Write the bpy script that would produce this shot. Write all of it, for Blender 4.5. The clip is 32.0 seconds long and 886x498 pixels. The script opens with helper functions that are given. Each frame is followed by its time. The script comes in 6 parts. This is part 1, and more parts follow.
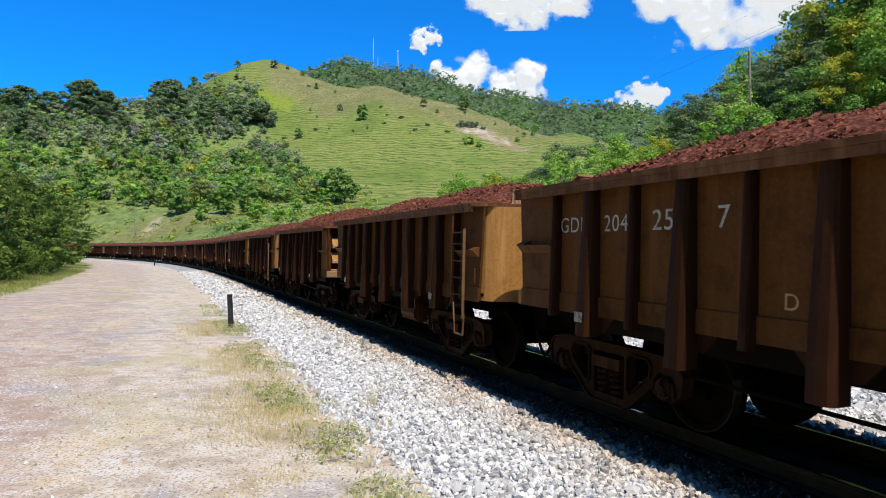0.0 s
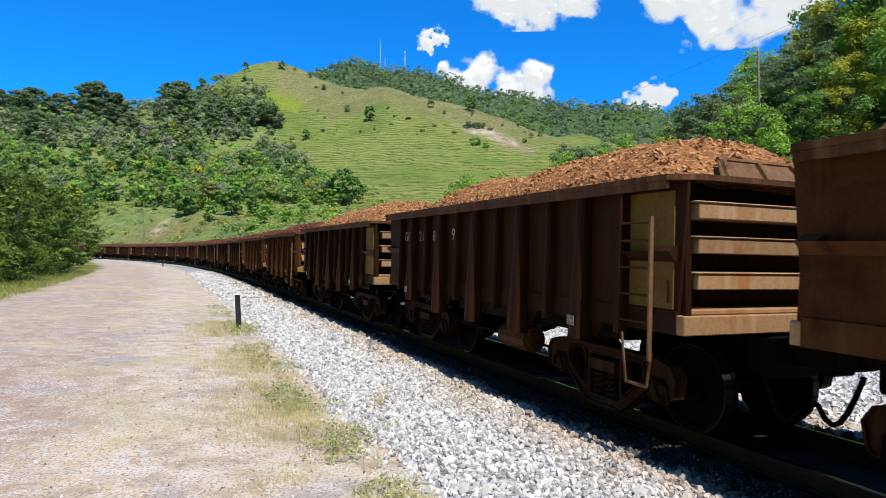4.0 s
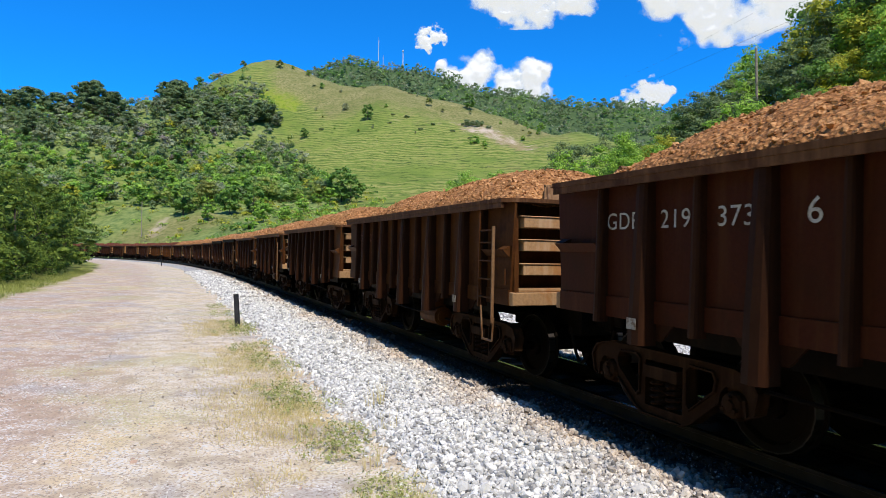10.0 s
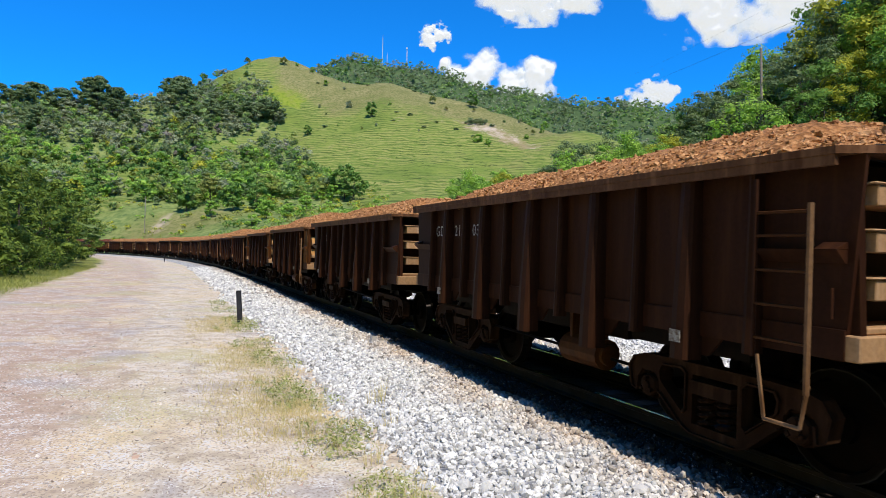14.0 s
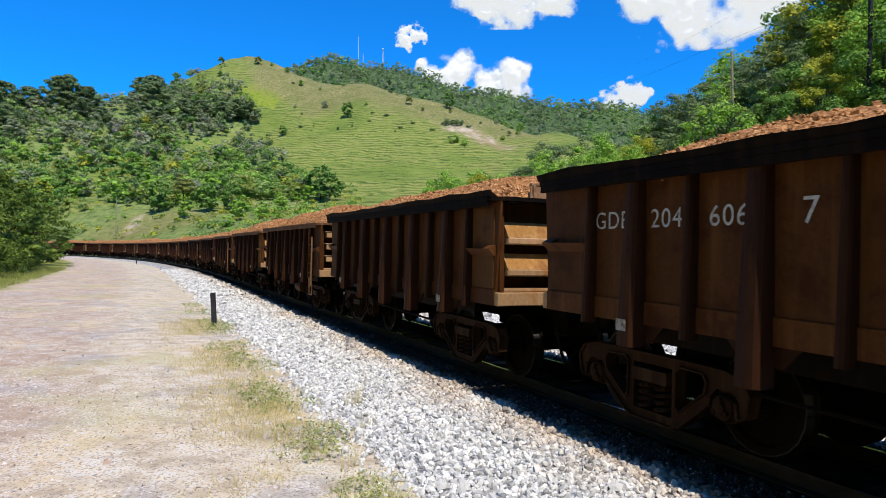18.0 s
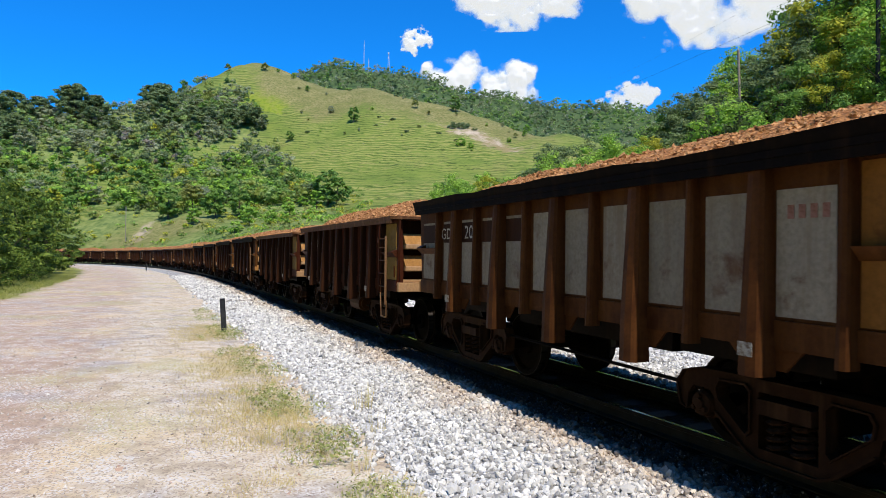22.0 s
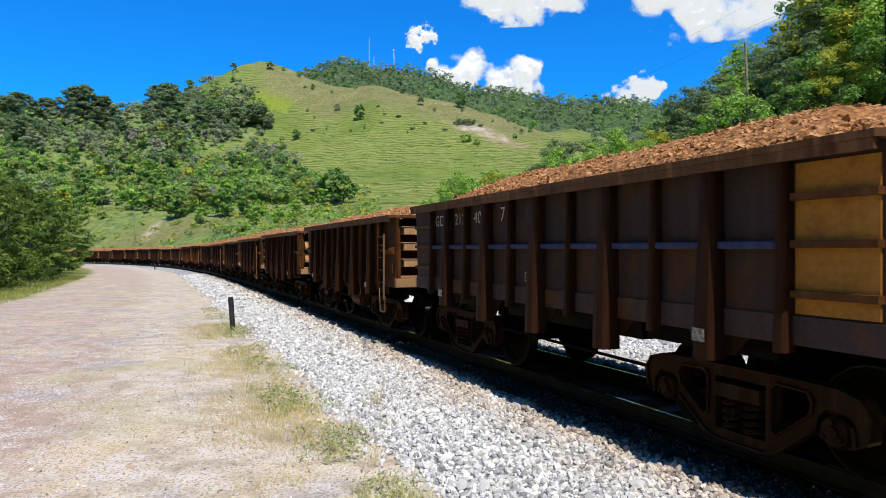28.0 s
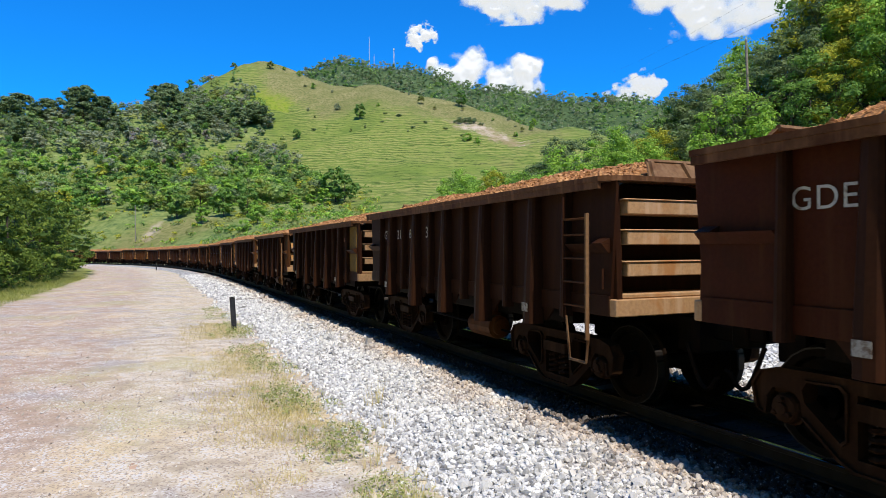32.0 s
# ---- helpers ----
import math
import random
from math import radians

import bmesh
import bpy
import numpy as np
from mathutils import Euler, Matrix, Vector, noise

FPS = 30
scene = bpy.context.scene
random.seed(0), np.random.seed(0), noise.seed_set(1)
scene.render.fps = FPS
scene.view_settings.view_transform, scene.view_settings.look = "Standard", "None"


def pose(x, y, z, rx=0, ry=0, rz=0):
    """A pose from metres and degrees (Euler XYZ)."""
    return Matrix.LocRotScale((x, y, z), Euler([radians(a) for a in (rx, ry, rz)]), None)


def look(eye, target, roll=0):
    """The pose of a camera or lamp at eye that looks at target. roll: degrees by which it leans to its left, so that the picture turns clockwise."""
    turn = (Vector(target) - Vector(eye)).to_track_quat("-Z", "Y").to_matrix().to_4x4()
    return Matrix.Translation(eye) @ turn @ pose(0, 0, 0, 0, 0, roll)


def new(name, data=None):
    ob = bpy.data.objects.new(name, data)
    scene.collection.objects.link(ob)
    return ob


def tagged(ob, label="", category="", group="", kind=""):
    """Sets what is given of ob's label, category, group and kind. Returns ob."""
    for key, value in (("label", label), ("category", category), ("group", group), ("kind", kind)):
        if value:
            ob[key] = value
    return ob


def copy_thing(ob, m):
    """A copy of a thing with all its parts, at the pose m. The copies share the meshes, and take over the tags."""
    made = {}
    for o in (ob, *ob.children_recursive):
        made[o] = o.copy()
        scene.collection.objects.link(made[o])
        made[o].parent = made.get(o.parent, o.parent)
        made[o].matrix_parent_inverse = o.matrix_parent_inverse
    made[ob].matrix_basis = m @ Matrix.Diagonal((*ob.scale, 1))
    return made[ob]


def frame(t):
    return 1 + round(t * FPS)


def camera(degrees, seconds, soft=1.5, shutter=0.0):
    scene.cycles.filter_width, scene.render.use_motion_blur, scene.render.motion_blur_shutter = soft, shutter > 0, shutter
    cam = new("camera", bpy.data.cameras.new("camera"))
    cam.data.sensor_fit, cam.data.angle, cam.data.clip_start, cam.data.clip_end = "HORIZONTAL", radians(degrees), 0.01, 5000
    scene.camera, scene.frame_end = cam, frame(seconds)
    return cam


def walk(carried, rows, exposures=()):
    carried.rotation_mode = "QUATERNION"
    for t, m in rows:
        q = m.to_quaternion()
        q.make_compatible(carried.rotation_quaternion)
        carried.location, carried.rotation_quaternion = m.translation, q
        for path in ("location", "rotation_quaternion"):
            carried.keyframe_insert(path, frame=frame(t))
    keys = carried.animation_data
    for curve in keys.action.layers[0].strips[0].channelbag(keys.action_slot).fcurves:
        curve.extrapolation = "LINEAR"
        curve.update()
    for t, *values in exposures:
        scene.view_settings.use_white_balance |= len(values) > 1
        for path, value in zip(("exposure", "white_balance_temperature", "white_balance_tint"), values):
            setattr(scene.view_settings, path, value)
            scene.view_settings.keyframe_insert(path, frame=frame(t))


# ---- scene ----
cam = camera(69.5, 32.0, soft=0.35, shutter=0.03)
EYE = (0.0, 0.0, 1.656)
# a hand-held camera on one spot: seconds, tilt, lean, turn
TURNS = (
    (0, 90.16, -1.24, -0.38),
    (0.5, 90.29, -1.32, -0.3),
    (1, 90.24, -1.24, -0.28),
    (1.5, 90.15, -1.14, -0.35),
    (2, 90.45, -1.19, -0.21),
    (2.5, 90.41, -1.08, 0.06),
    (3, 90.36, -1.13, 0.16),
    (3.5, 90.2, -1.23, 0.21),
    (5.5, 90.37, -1.29, 0.55),
    (6, 90.18, -1.3, 0.75),
    (6.5, 90.17, -1.23, 0.51),
    (7, 90.17, -1.23, 0.37),
    (7.5, 90.03, -1.06, 0.12),
    (8, 90.05, -1.17, -0.16),
    (8.5, 89.81, -1.01, -0.01),
    (9, 90.02, -0.99, -0.0),
    (9.5, 90.25, -1.13, 0.04),
    (10, 90.09, -1.1, 0.13),
    (10.5, 90.03, -1.23, 0.11),
    (11, 89.85, -1.03, 0.54),
    (11.5, 89.57, -1.08, 0.46),
    (12, 89.66, -1.24, 0.51),
    (12.5, 89.87, -1.41, 0.52),
    (13, 89.94, -1.46, 0.46),
    (13.5, 89.76, -1.59, 0.31),
    (14, 89.91, -1.53, 0.36),
    (14.5, 89.88, -1.34, 0.08),
    (15, 89.62, -1.26, -0.53),
    (15.5, 89.71, -1.15, -0.97),
    (17.5, 90.02, -1.37, -1.51),
    (18, 90.04, -1.34, -1.72),
    (18.5, 90.14, -1.24, -1.54),
    (19, 90.22, -1.11, -1.84),
    (19.5, 90.14, -1.17, -1.81),
    (20, 90.09, -1.05, -1.27),
    (20.5, 90.22, -1.03, -1.04),
    (21, 90.01, -0.87, -0.83),
    (21.5, 90.1, -0.69, -0.92),
    (22, 90.3, -0.6, -1.01),
    (22.5, 89.99, -0.47, -0.79),
    (23, 90.0, -0.23, -0.15),
    (23.5, 89.98, -0.31, -0.39),
    (24, 89.94, -0.38, -0.36),
    (24.5, 90.12, -0.39, -0.35),
    (25, 90.18, -0.5, -0.59),
    (25.5, 90.23, -0.39, -0.64),
    (27.5, 90.4, -0.2, -0.56),
    (28, 90.0, -0.05, -0.38),
    (28.5, 90.15, -0.01, -0.36),
    (29, 90.31, -0.05, -0.2),
    (29.5, 90.12, 0.11, -0.17),
    (30, 90.22, 0.23, -0.24),
    (30.5, 90.03, -0.01, -0.2),
    (31, 90.02, 0.17, -0.01),
    (31.5, 90.1, 0.28, -0.13),
    (32, 89.9, 0.2, -0.29),
)
walk(cam, [(t, pose(*EYE, a, b, c)) for t, a, b, c in TURNS])

# ---- light ----
SUN_WAY = Vector((-0.217, 0.570, -1.0))
world = bpy.data.worlds.new("sky")
scene.world = world
world.use_nodes = True
wn = world.node_tree.nodes
sky = wn.new("ShaderNodeTexSky")
sky.sky_type = "NISHITA"
sky.sun_disc = False
sky.sun_elevation = radians(58.5)
sky.sun_rotation = radians(159.2)
sky.altitude = 400
sky.air_density = 1.0
sky.dust_density = 0.2
sky.ozone_density = 3.0
tint = wn.new("ShaderNodeMix")
tint.data_type, tint.blend_type = "RGBA", "MULTIPLY"
tint.inputs[0].default_value = 1.0
tint.inputs[7].default_value = (0.06, 0.93, 1.93, 1)
world.node_tree.links.new(sky.outputs[0], tint.inputs[6])
world.node_tree.links.new(tint.outputs[2], wn["Background"].inputs[0])
wn["Background"].inputs[1].default_value = 0.104
sun = new("sun", bpy.data.lights.new("sun", "SUN"))
sun.data.energy, sun.data.angle, sun.data.color = 5.0, radians(0.53), (1.0, 0.935, 0.83)
sun.matrix_world = look(-SUN_WAY * 100, (0, 0, 0))
scene.view_settings.exposure = 0.08

# ---- the line of the track and the lie of the land ----
SLOPE = -0.0084
BENDS = ((-31.5, 0.0), (0, -0.00116), (21, 0.00013), (42, -0.00127), (63, -0.00218), (94.5, -0.00416), (136.5, -0.00404), (189, -0.0039), (273, -0.0039), (285, 0.0))
TS = np.arange(-480.0, 720.0, 0.5)
_turn = np.interp(TS, [b[0] for b in BENDS], [b[1] for b in BENDS])
_i0 = int(np.argmin(abs(TS)))
TH = np.cumsum(_turn) * 0.5
TH = TH - TH[_i0] - 0.3964
TX, TY = np.cumsum(np.sin(TH)) * 0.5, np.cumsum(np.cos(TH)) * 0.5
TX, TY = TX - TX[_i0] + 3.913, TY - TY[_i0] + 4.2


def rail_z(s):
    return SLOPE * np.clip(s, -80, 300)


def on_track(s, lat=0.0, z=0.0):
    """The place at s metres along the track, lat metres to its left, z above the rails; and its heading."""
    x, y, th = np.interp(s, TS, TX), np.interp(s, TS, TY), np.interp(s, TS, TH)
    return x - np.cos(th) * lat, y + np.sin(th) * lat, rail_z(s) + z, th


def track_coords(x, y):
    """Metres along the track and metres to its left, of many places."""
    x, y = np.atleast_1d(np.asarray(x, float)), np.atleast_1d(np.asarray(y, float))
    s, lat = np.empty_like(x), np.empty_like(x)
    cx, cy = TX[::8], TY[::8]
    for a in range(0, len(x), 4000):
        px, py = x[a:a + 4000], y[a:a + 4000]
        i = np.argmin((px[:, None] - cx) ** 2 + (py[:, None] - cy) ** 2, axis=1) * 8
        for _ in range(3):
            th = TH[i]
            along = (px - TX[i]) * np.sin(th) + (py - TY[i]) * np.cos(th)
            j = np.clip(i + np.round(along / 0.5).astype(int), 0, len(TS) - 1)
            if (j == i).all():
                break
            i = j
        th = TH[i]
        dx, dy = px - TX[i], py - TY[i]
        s[a:a + 4000] = TS[i] + dx * np.sin(th) + dy * np.cos(th)
        lat[a:a + 4000] = -(dx * np.cos(th) - dy * np.sin(th))
    return s, lat


def smooth(a, b, v):
    t = np.clip((v - a) / (b - a), 0, 1)
    return t * t * (3 - 2 * t)


_rng = np.random.default_rng(5)
_LAT = _rng.random((64, 64))


def vnoise(x, y):
    """Smooth value noise, 0 to 1, cell size 1."""
    xi, yi = np.floor(x).astype(int), np.floor(y).astype(int)
    fx, fy = x - xi, y - yi
    fx, fy = fx * fx * (3 - 2 * fx), fy * fy * (3 - 2 * fy)
    g = lambda a, b: _LAT[a % 64, b % 64]
    return (g(xi, yi) * (1 - fx) + g(xi + 1, yi) * fx) * (1 - fy) + (g(xi, yi + 1) * (1 - fx) + g(xi + 1, yi + 1) * fx) * fy


def fbm(x, y, n=4):
    v, a, tot = 0, 1.0, 0
    for k in range(n):
        v, tot = v + a * vnoise(x * 2 ** k + 13.7 * k, y * 2 ** k + 7.3 * k), tot + a
        a *= 0.5
    return v / tot


# ridges: x, y, height of both ends of the crest; width of the flank; sharpness
RIDGES = (
    (-118, 430, 120, -40, 395, 98, 128, 1.5),
    (-40, 395, 98, 60, 330, 56, 105, 1.5),
    (-118, 430, 120, -260, 520, 100, 120, 1.6),
    (-150, 345, 77, -260, 290, 52, 95, 1.7),
    (-110, 760, 208, -30, 760, 198, 190, 1.6),
    (-30, 760, 198, 80, 760, 170, 190, 1.6),
    (80, 760, 170, 200, 740, 157, 190, 1.6),
    (200, 740, 157, 330, 720, 150, 190, 1.6),
    (330, 720, 150, 900, 600, 190, 220, 1.6),
    (-110, 760, 206, -500, 900, 150, 220, 1.6),
    (66, 40, 13, 52, 110, 6, 34, 1.8),
    (66, 40, 13, 95, -60, 22, 40, 1.8),
    (95, -60, 22, 120, -260, 70, 70, 1.8),
)


def land(x, y, fine=True):
    x, y = np.atleast_1d(np.asarray(x, float)), np.atleast_1d(np.asarray(y, float))
    s, lat = track_coords(x, y)
    r = -lat
    total = np.zeros_like(x)
    for x0, y0, h0, x1, y1, h1, w, p in RIDGES:
        dx, dy = x1 - x0, y1 - y0
        t = np.clip(((x - x0) * dx + (y - y0) * dy) / (dx * dx + dy * dy), 0, 1)
        d = np.hypot(x - x0 - t * dx, y - y0 - t * dy)
        total += (np.maximum(h0 + (h1 - h0) * t, 0) * np.exp(-(d / w) ** p)) ** 12
    hills = total ** (1 / 12)
    bank = 2.0 + 5.5 / (1 + np.exp(-(x + 16) / 12))
    hills = hills + bank * smooth(10, 52, r)
    far = smooth(60, 300, np.hypot(x, y))
    hills += (fbm(x / 60 + 3, y / 60) - 0.5) * 8 * far + (fbm(x / 17, y / 17 + 9) - 0.5) * 3.5 * far
    z = rail_z(s) - 0.27 + hills * smooth(7, 40, r)
    z += 0.10 * smooth(3.3, 5.5, lat) + 0.12 * smooth(10, 13, lat) + 0.03 * (fbm(x / 1.7, y / 1.7) - 0.5) * smooth(3.2, 4.2, abs(lat))
    z += (smooth(16, 120, lat) * 3 + smooth(60, 400, lat) * 25) * fbm(x / 90, y / 90)
    # unseen rises left and behind, added to cut skylight on the wagon sides
    z += smooth(35, 150, lat) * smooth(60, 0, y) * 75 + smooth(-60, -320, y) * smooth(20, 90, abs(lat)) * 70
    z += 0.4 * (fbm(x / 6, y / 6 + 4) - 0.5) * smooth(7, 14, r)
    return z, s, lat


# ---- small builders ----
def mesh_of(name, verts, faces, material=None, smooth_shade=False):
    """A mesh from arrays of vertices and of equal-sided faces."""
    verts, faces = np.asarray(verts, np.float32), np.asarray(faces, np.int32)
    me = bpy.data.meshes.new(name)
    n, k = faces.shape
    me.vertices.add(len(verts))
    me.vertices.foreach_set("co", verts.ravel())
    me.loops.add(n * k)
    me.loops.foreach_set("vertex_index", faces.ravel())
    me.polygons.add(n)
    me.polygons.foreach_set("loop_start", np.arange(0, n * k, k, dtype=np.int32))
    me.update(calc_edges=True)
    me.shade_smooth() if smooth_shade else me.shade_flat()
    if material:
        me.materials.append(material)
    return me


def finish(bm, name, material, smooth_shade=False):
    bmesh.ops.recalc_face_normals(bm, faces=bm.faces)
    me = bpy.data.meshes.new(name)
    bm.to_mesh(me)
    bm.free()
    if smooth_shade:
        me.shade_smooth()
    if material:
        me.materials.append(material)
    return me


def part(name, bm, material, parent, label="", smooth_shade=False):
    me = bm if isinstance(bm, bpy.types.Mesh) else finish(bm, name, material, smooth_shade)
    ob = new(name, me)
    ob.parent = parent
    return tagged(ob, label) if label else ob


def hull(bm, low, high):
    """A solid between two polygons with as many corners."""
    a = [bm.verts.new(v) for v in low]
    b = [bm.verts.new(v) for v in high]
    bm.faces.new(a)
    bm.faces.new(b)
    for i in range(len(a)):
        j = (i + 1) % len(a)
        bm.faces.new((a[i], a[j], b[j], b[i]))


def box(bm, x0, x1, y0, y1, z0, z1):
    hull(bm, [(x0, y0, z0), (x1, y0, z0), (x1, y1, z0), (x0, y1, z0)], [(x0, y0, z1), (x1, y0, z1), (x1, y1, z1), (x0, y1, z1)])


def boxes(*rows):
    bm = bmesh.new()
    for r in rows:
        box(bm, *r)
    return bm


def rod(bm, a, b, ra, rb=None, n=8):
    """A round bar from a to b."""
    a, b = Vector(a), Vector(b)
    q = (b - a).to_track_quat("Z", "Y")
    rb = ra if rb is None else rb
    ring = lambda c, r: [c + q @ Vector((r * math.cos(2 * math.pi * i / n), r * math.sin(2 * math.pi * i / n), 0)) for i in range(n)]
    hull(bm, ring(a, ra), ring(b, rb))


def tube(bm, pts, r, n=6):
    """One unbroken round line through the points."""
    rows = []
    for k, p in enumerate(pts):
        d = (pts[min(k + 1, len(pts) - 1)] - pts[max(k - 1, 0)]).normalized()
        q = d.to_track_quat("Z", "Y")
        rows.append([bm.verts.new(p + q @ Vector((r * math.cos(2 * math.pi * i / n), r * math.sin(2 * math.pi * i / n), 0))) for i in range(n)])
    for a, b_ in zip(rows, rows[1:]):
        for i in range(n):
            bm.faces.new((a[i], a[(i + 1) % n], b_[(i + 1) % n], b_[i]))


def rods(*rows, n=8):
    bm = bmesh.new()
    for a, b, r in rows:
        rod(bm, a, b, r, n=n)
    return bm


def thing(name, m, label, category, group="", kind=""):
    ob = new(name)
    ob.matrix_basis = m
    return tagged(ob, label, category, group, kind)

# ---- materials ----
def material(name, rough=0.8, metal=0.0):
    m = bpy.data.materials.new(name)
    m.use_nodes = True
    b = m.node_tree.nodes["Principled BSDF"]
    b.inputs["Roughness"].default_value, b.inputs["Metallic"].default_value = rough, metal
    b.inputs["Specular IOR Level"].default_value = 0.12
    return m, m.node_tree, b


def coords(nt, kind="Object"):
    return nt.nodes.new("ShaderNodeTexCoord").outputs[kind]


def place_coords(nt):
    return nt.nodes.new("ShaderNodeNewGeometry").outputs["Position"]


def noise_node(nt, vec, scale, detail=4.0, rough=0.55, distort=0.0):
    n = nt.nodes.new("ShaderNodeTexNoise")
    n.inputs["Scale"].default_value, n.inputs["Detail"].default_value = scale, detail
    n.inputs["Roughness"].default_value, n.inputs["Distortion"].default_value = rough, distort
    nt.links.new(vec, n.inputs["Vector"])
    return n.outputs["Fac"]


def ramp(nt, fac, *stops):
    r = nt.nodes.new("ShaderNodeValToRGB")
    e = r.color_ramp.elements
    while len(e) < len(stops):
        e.new(0.5)
    for el, (p, c) in zip(e, stops):
        el.position, el.color = p, (*c, 1) if len(c) == 3 else c
    nt.links.new(fac, r.inputs[0])
    return r.outputs[0]


def mask(nt, fac, a, b):
    r = nt.nodes.new("ShaderNodeMapRange")
    r.inputs[1].default_value, r.inputs[2].default_value = a, b
    r.interpolation_type = "SMOOTHSTEP"
    nt.links.new(fac, r.inputs[0])
    return r.outputs[0]


def mix(nt, fac, a, b, how="MIX"):
    m = nt.nodes.new("ShaderNodeMix")
    m.data_type, m.blend_type = "RGBA", how
    for sock, v in ((m.inputs[0], fac), (m.inputs[6], a), (m.inputs[7], b)):
        if isinstance(v, (int, float)):
            sock.default_value = v
        elif isinstance(v, tuple):
            sock.default_value = (*v, 1) if len(v) == 3 else v
        else:
            nt.links.new(v, sock)
    return m.outputs[2]


def calc(nt, how, a, b=0.0):
    m = nt.nodes.new("ShaderNodeMath")
    m.operation = how
    for sock, v in ((m.inputs[0], a), (m.inputs[1], b)):
        if isinstance(v, (int, float)):
            sock.default_value = v
        else:
            nt.links.new(v, sock)
    return m.outputs[0]


def attribute(nt, name):
    a = nt.nodes.new("ShaderNodeAttribute")
    a.attribute_name = name
    return a.outputs["Fac"]


def bump(nt, bsdf, height, strength=0.4, dist=0.02):
    b = nt.nodes.new("ShaderNodeBump")
    b.inputs["Strength"].default_value, b.inputs["Distance"].default_value = strength, dist
    nt.links.new(height, b.inputs["Height"])
    nt.links.new(b.outputs[0], bsdf.inputs["Normal"])


def paint(nt, bsdf, colour):
    nt.links.new(colour, bsdf.inputs["Base Color"])


def random_of(nt, kind="object"):
    if kind == "object":
        return nt.nodes.new("ShaderNodeObjectInfo").outputs["Random"]
    return nt.nodes.new("ShaderNodeNewGeometry").outputs["Random Per Island"]


def steel(name, base, rust, worn, rustiness=0.5, rough=0.7):
    """Old painted steel: paint, rust that eats in from blotches, vertical streaks of ore dust."""
    m, nt, b = material(name, rough * 0.85)
    b.inputs["Specular IOR Level"].default_value = 0.13
    b.inputs["Specular Tint"].default_value = (1.0, 0.62, 0.42, 1)
    v = coords(nt)
    blotch = noise_node(nt, v, 2.3, 6, 0.62, 0.3)
    fine = noise_node(nt, v, 28, 5, 0.6)
    mp = nt.nodes.new("ShaderNodeMapping")
    mp.inputs["Scale"].default_value = (9, 9, 0.7)
    nt.links.new(v, mp.inputs[0])
    streak = noise_node(nt, mp.outputs[0], 1.0, 5, 0.6)
    shade = mix(nt, mask(nt, fine, 0.3, 0.75), base, tuple(c * 0.72 for c in base))
    col = mix(nt, mask(nt, blotch, 0.62 - 0.3 * rustiness, 0.78 - 0.25 * rustiness), shade, rust)
    col = mix(nt, calc(nt, "MULTIPLY", mask(nt, streak, 0.46, 0.74), 0.75), col, worn)
    tone = calc(nt, "ADD", 0.74, calc(nt, "MULTIPLY", random_of(nt), 0.34))
    hsv = nt.nodes.new("ShaderNodeHueSaturation")
    nt.links.new(tone, hsv.inputs["Value"])
    nt.links.new(col, hsv.inputs["Color"])
    paint(nt, b, hsv.outputs[0])
    bump(nt, b, calc(nt, "ADD", calc(nt, "MULTIPLY", blotch, 0.6), fine), 0.25, 0.006)
    return m


RUST, DUST = (0.034, 0.0102, 0.0034), (0.105, 0.042, 0.012)
STEELS = {
    "brown": steel("brown_steel", (0.074, 0.026, 0.0072), RUST, DUST, 0.5),
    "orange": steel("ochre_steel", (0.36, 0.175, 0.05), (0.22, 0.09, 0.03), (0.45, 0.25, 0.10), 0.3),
    "grey": steel("grey_steel", (0.255, 0.222, 0.172), (0.10, 0.05, 0.028), (0.18, 0.135, 0.09), 0.28),
    "dark": steel("dark_steel", (0.030, 0.0105, 0.0052), (0.028, 0.009, 0.0038), (0.055, 0.02, 0.0075), 0.4),
    "red": steel("oxide_red_steel", (0.048, 0.0115, 0.005), (0.030, 0.009, 0.004), (0.065, 0.023, 0.009), 0.4),
    "tan": steel("dusty_brown_steel", (0.105, 0.043, 0.012), (0.05, 0.018, 0.0055), (0.13, 0.058, 0.02), 0.4),
    "post": steel("dirty_post_steel", (0.026, 0.0098, 0.0048), (0.020, 0.0065, 0.003), (0.048, 0.018, 0.0075), 0.5),
    "ochre": steel("dull_ochre_steel", (0.18, 0.076, 0.016), (0.08, 0.03, 0.009), (0.19, 0.085, 0.026), 0.3),
    "yellow": steel("yellow_steel", (0.23, 0.142, 0.036), (0.12, 0.06, 0.02), (0.25, 0.14, 0.05), 0.2),
    "slate": steel("slate_brown_steel", (0.052, 0.036, 0.036), (0.092, 0.038, 0.014), (0.085, 0.052, 0.036), 0.5),
    "blue": steel("dull_blue_steel", (0.034, 0.045, 0.105), (0.06, 0.035, 0.03), (0.07, 0.065, 0.09), 0.25),
    "amber": steel("amber_steel", (0.38, 0.165, 0.032), (0.22, 0.085, 0.022), (0.42, 0.20, 0.05), 0.3),
    "umber": steel("umber_steel", (0.098, 0.038, 0.0125), (0.06, 0.02, 0.007), (0.125, 0.06, 0.026), 0.45),
    "patchy": steel("patchy_brown_steel", (0.088, 0.031, 0.0095), (0.05, 0.042, 0.04), (0.115, 0.05, 0.02), 0.42),
}
RIM = steel("rubbed_rim_steel", (0.115, 0.052, 0.023), (0.06, 0.022, 0.01), (0.24, 0.12, 0.06), 0.4)
# sunlit beige of the hoods put into the colour; ladder and step share it
HOOD = steel("sunlit_beige_steel", (0.21, 0.115, 0.055), (0.12, 0.055, 0.022), (0.28, 0.17, 0.09), 0.4)
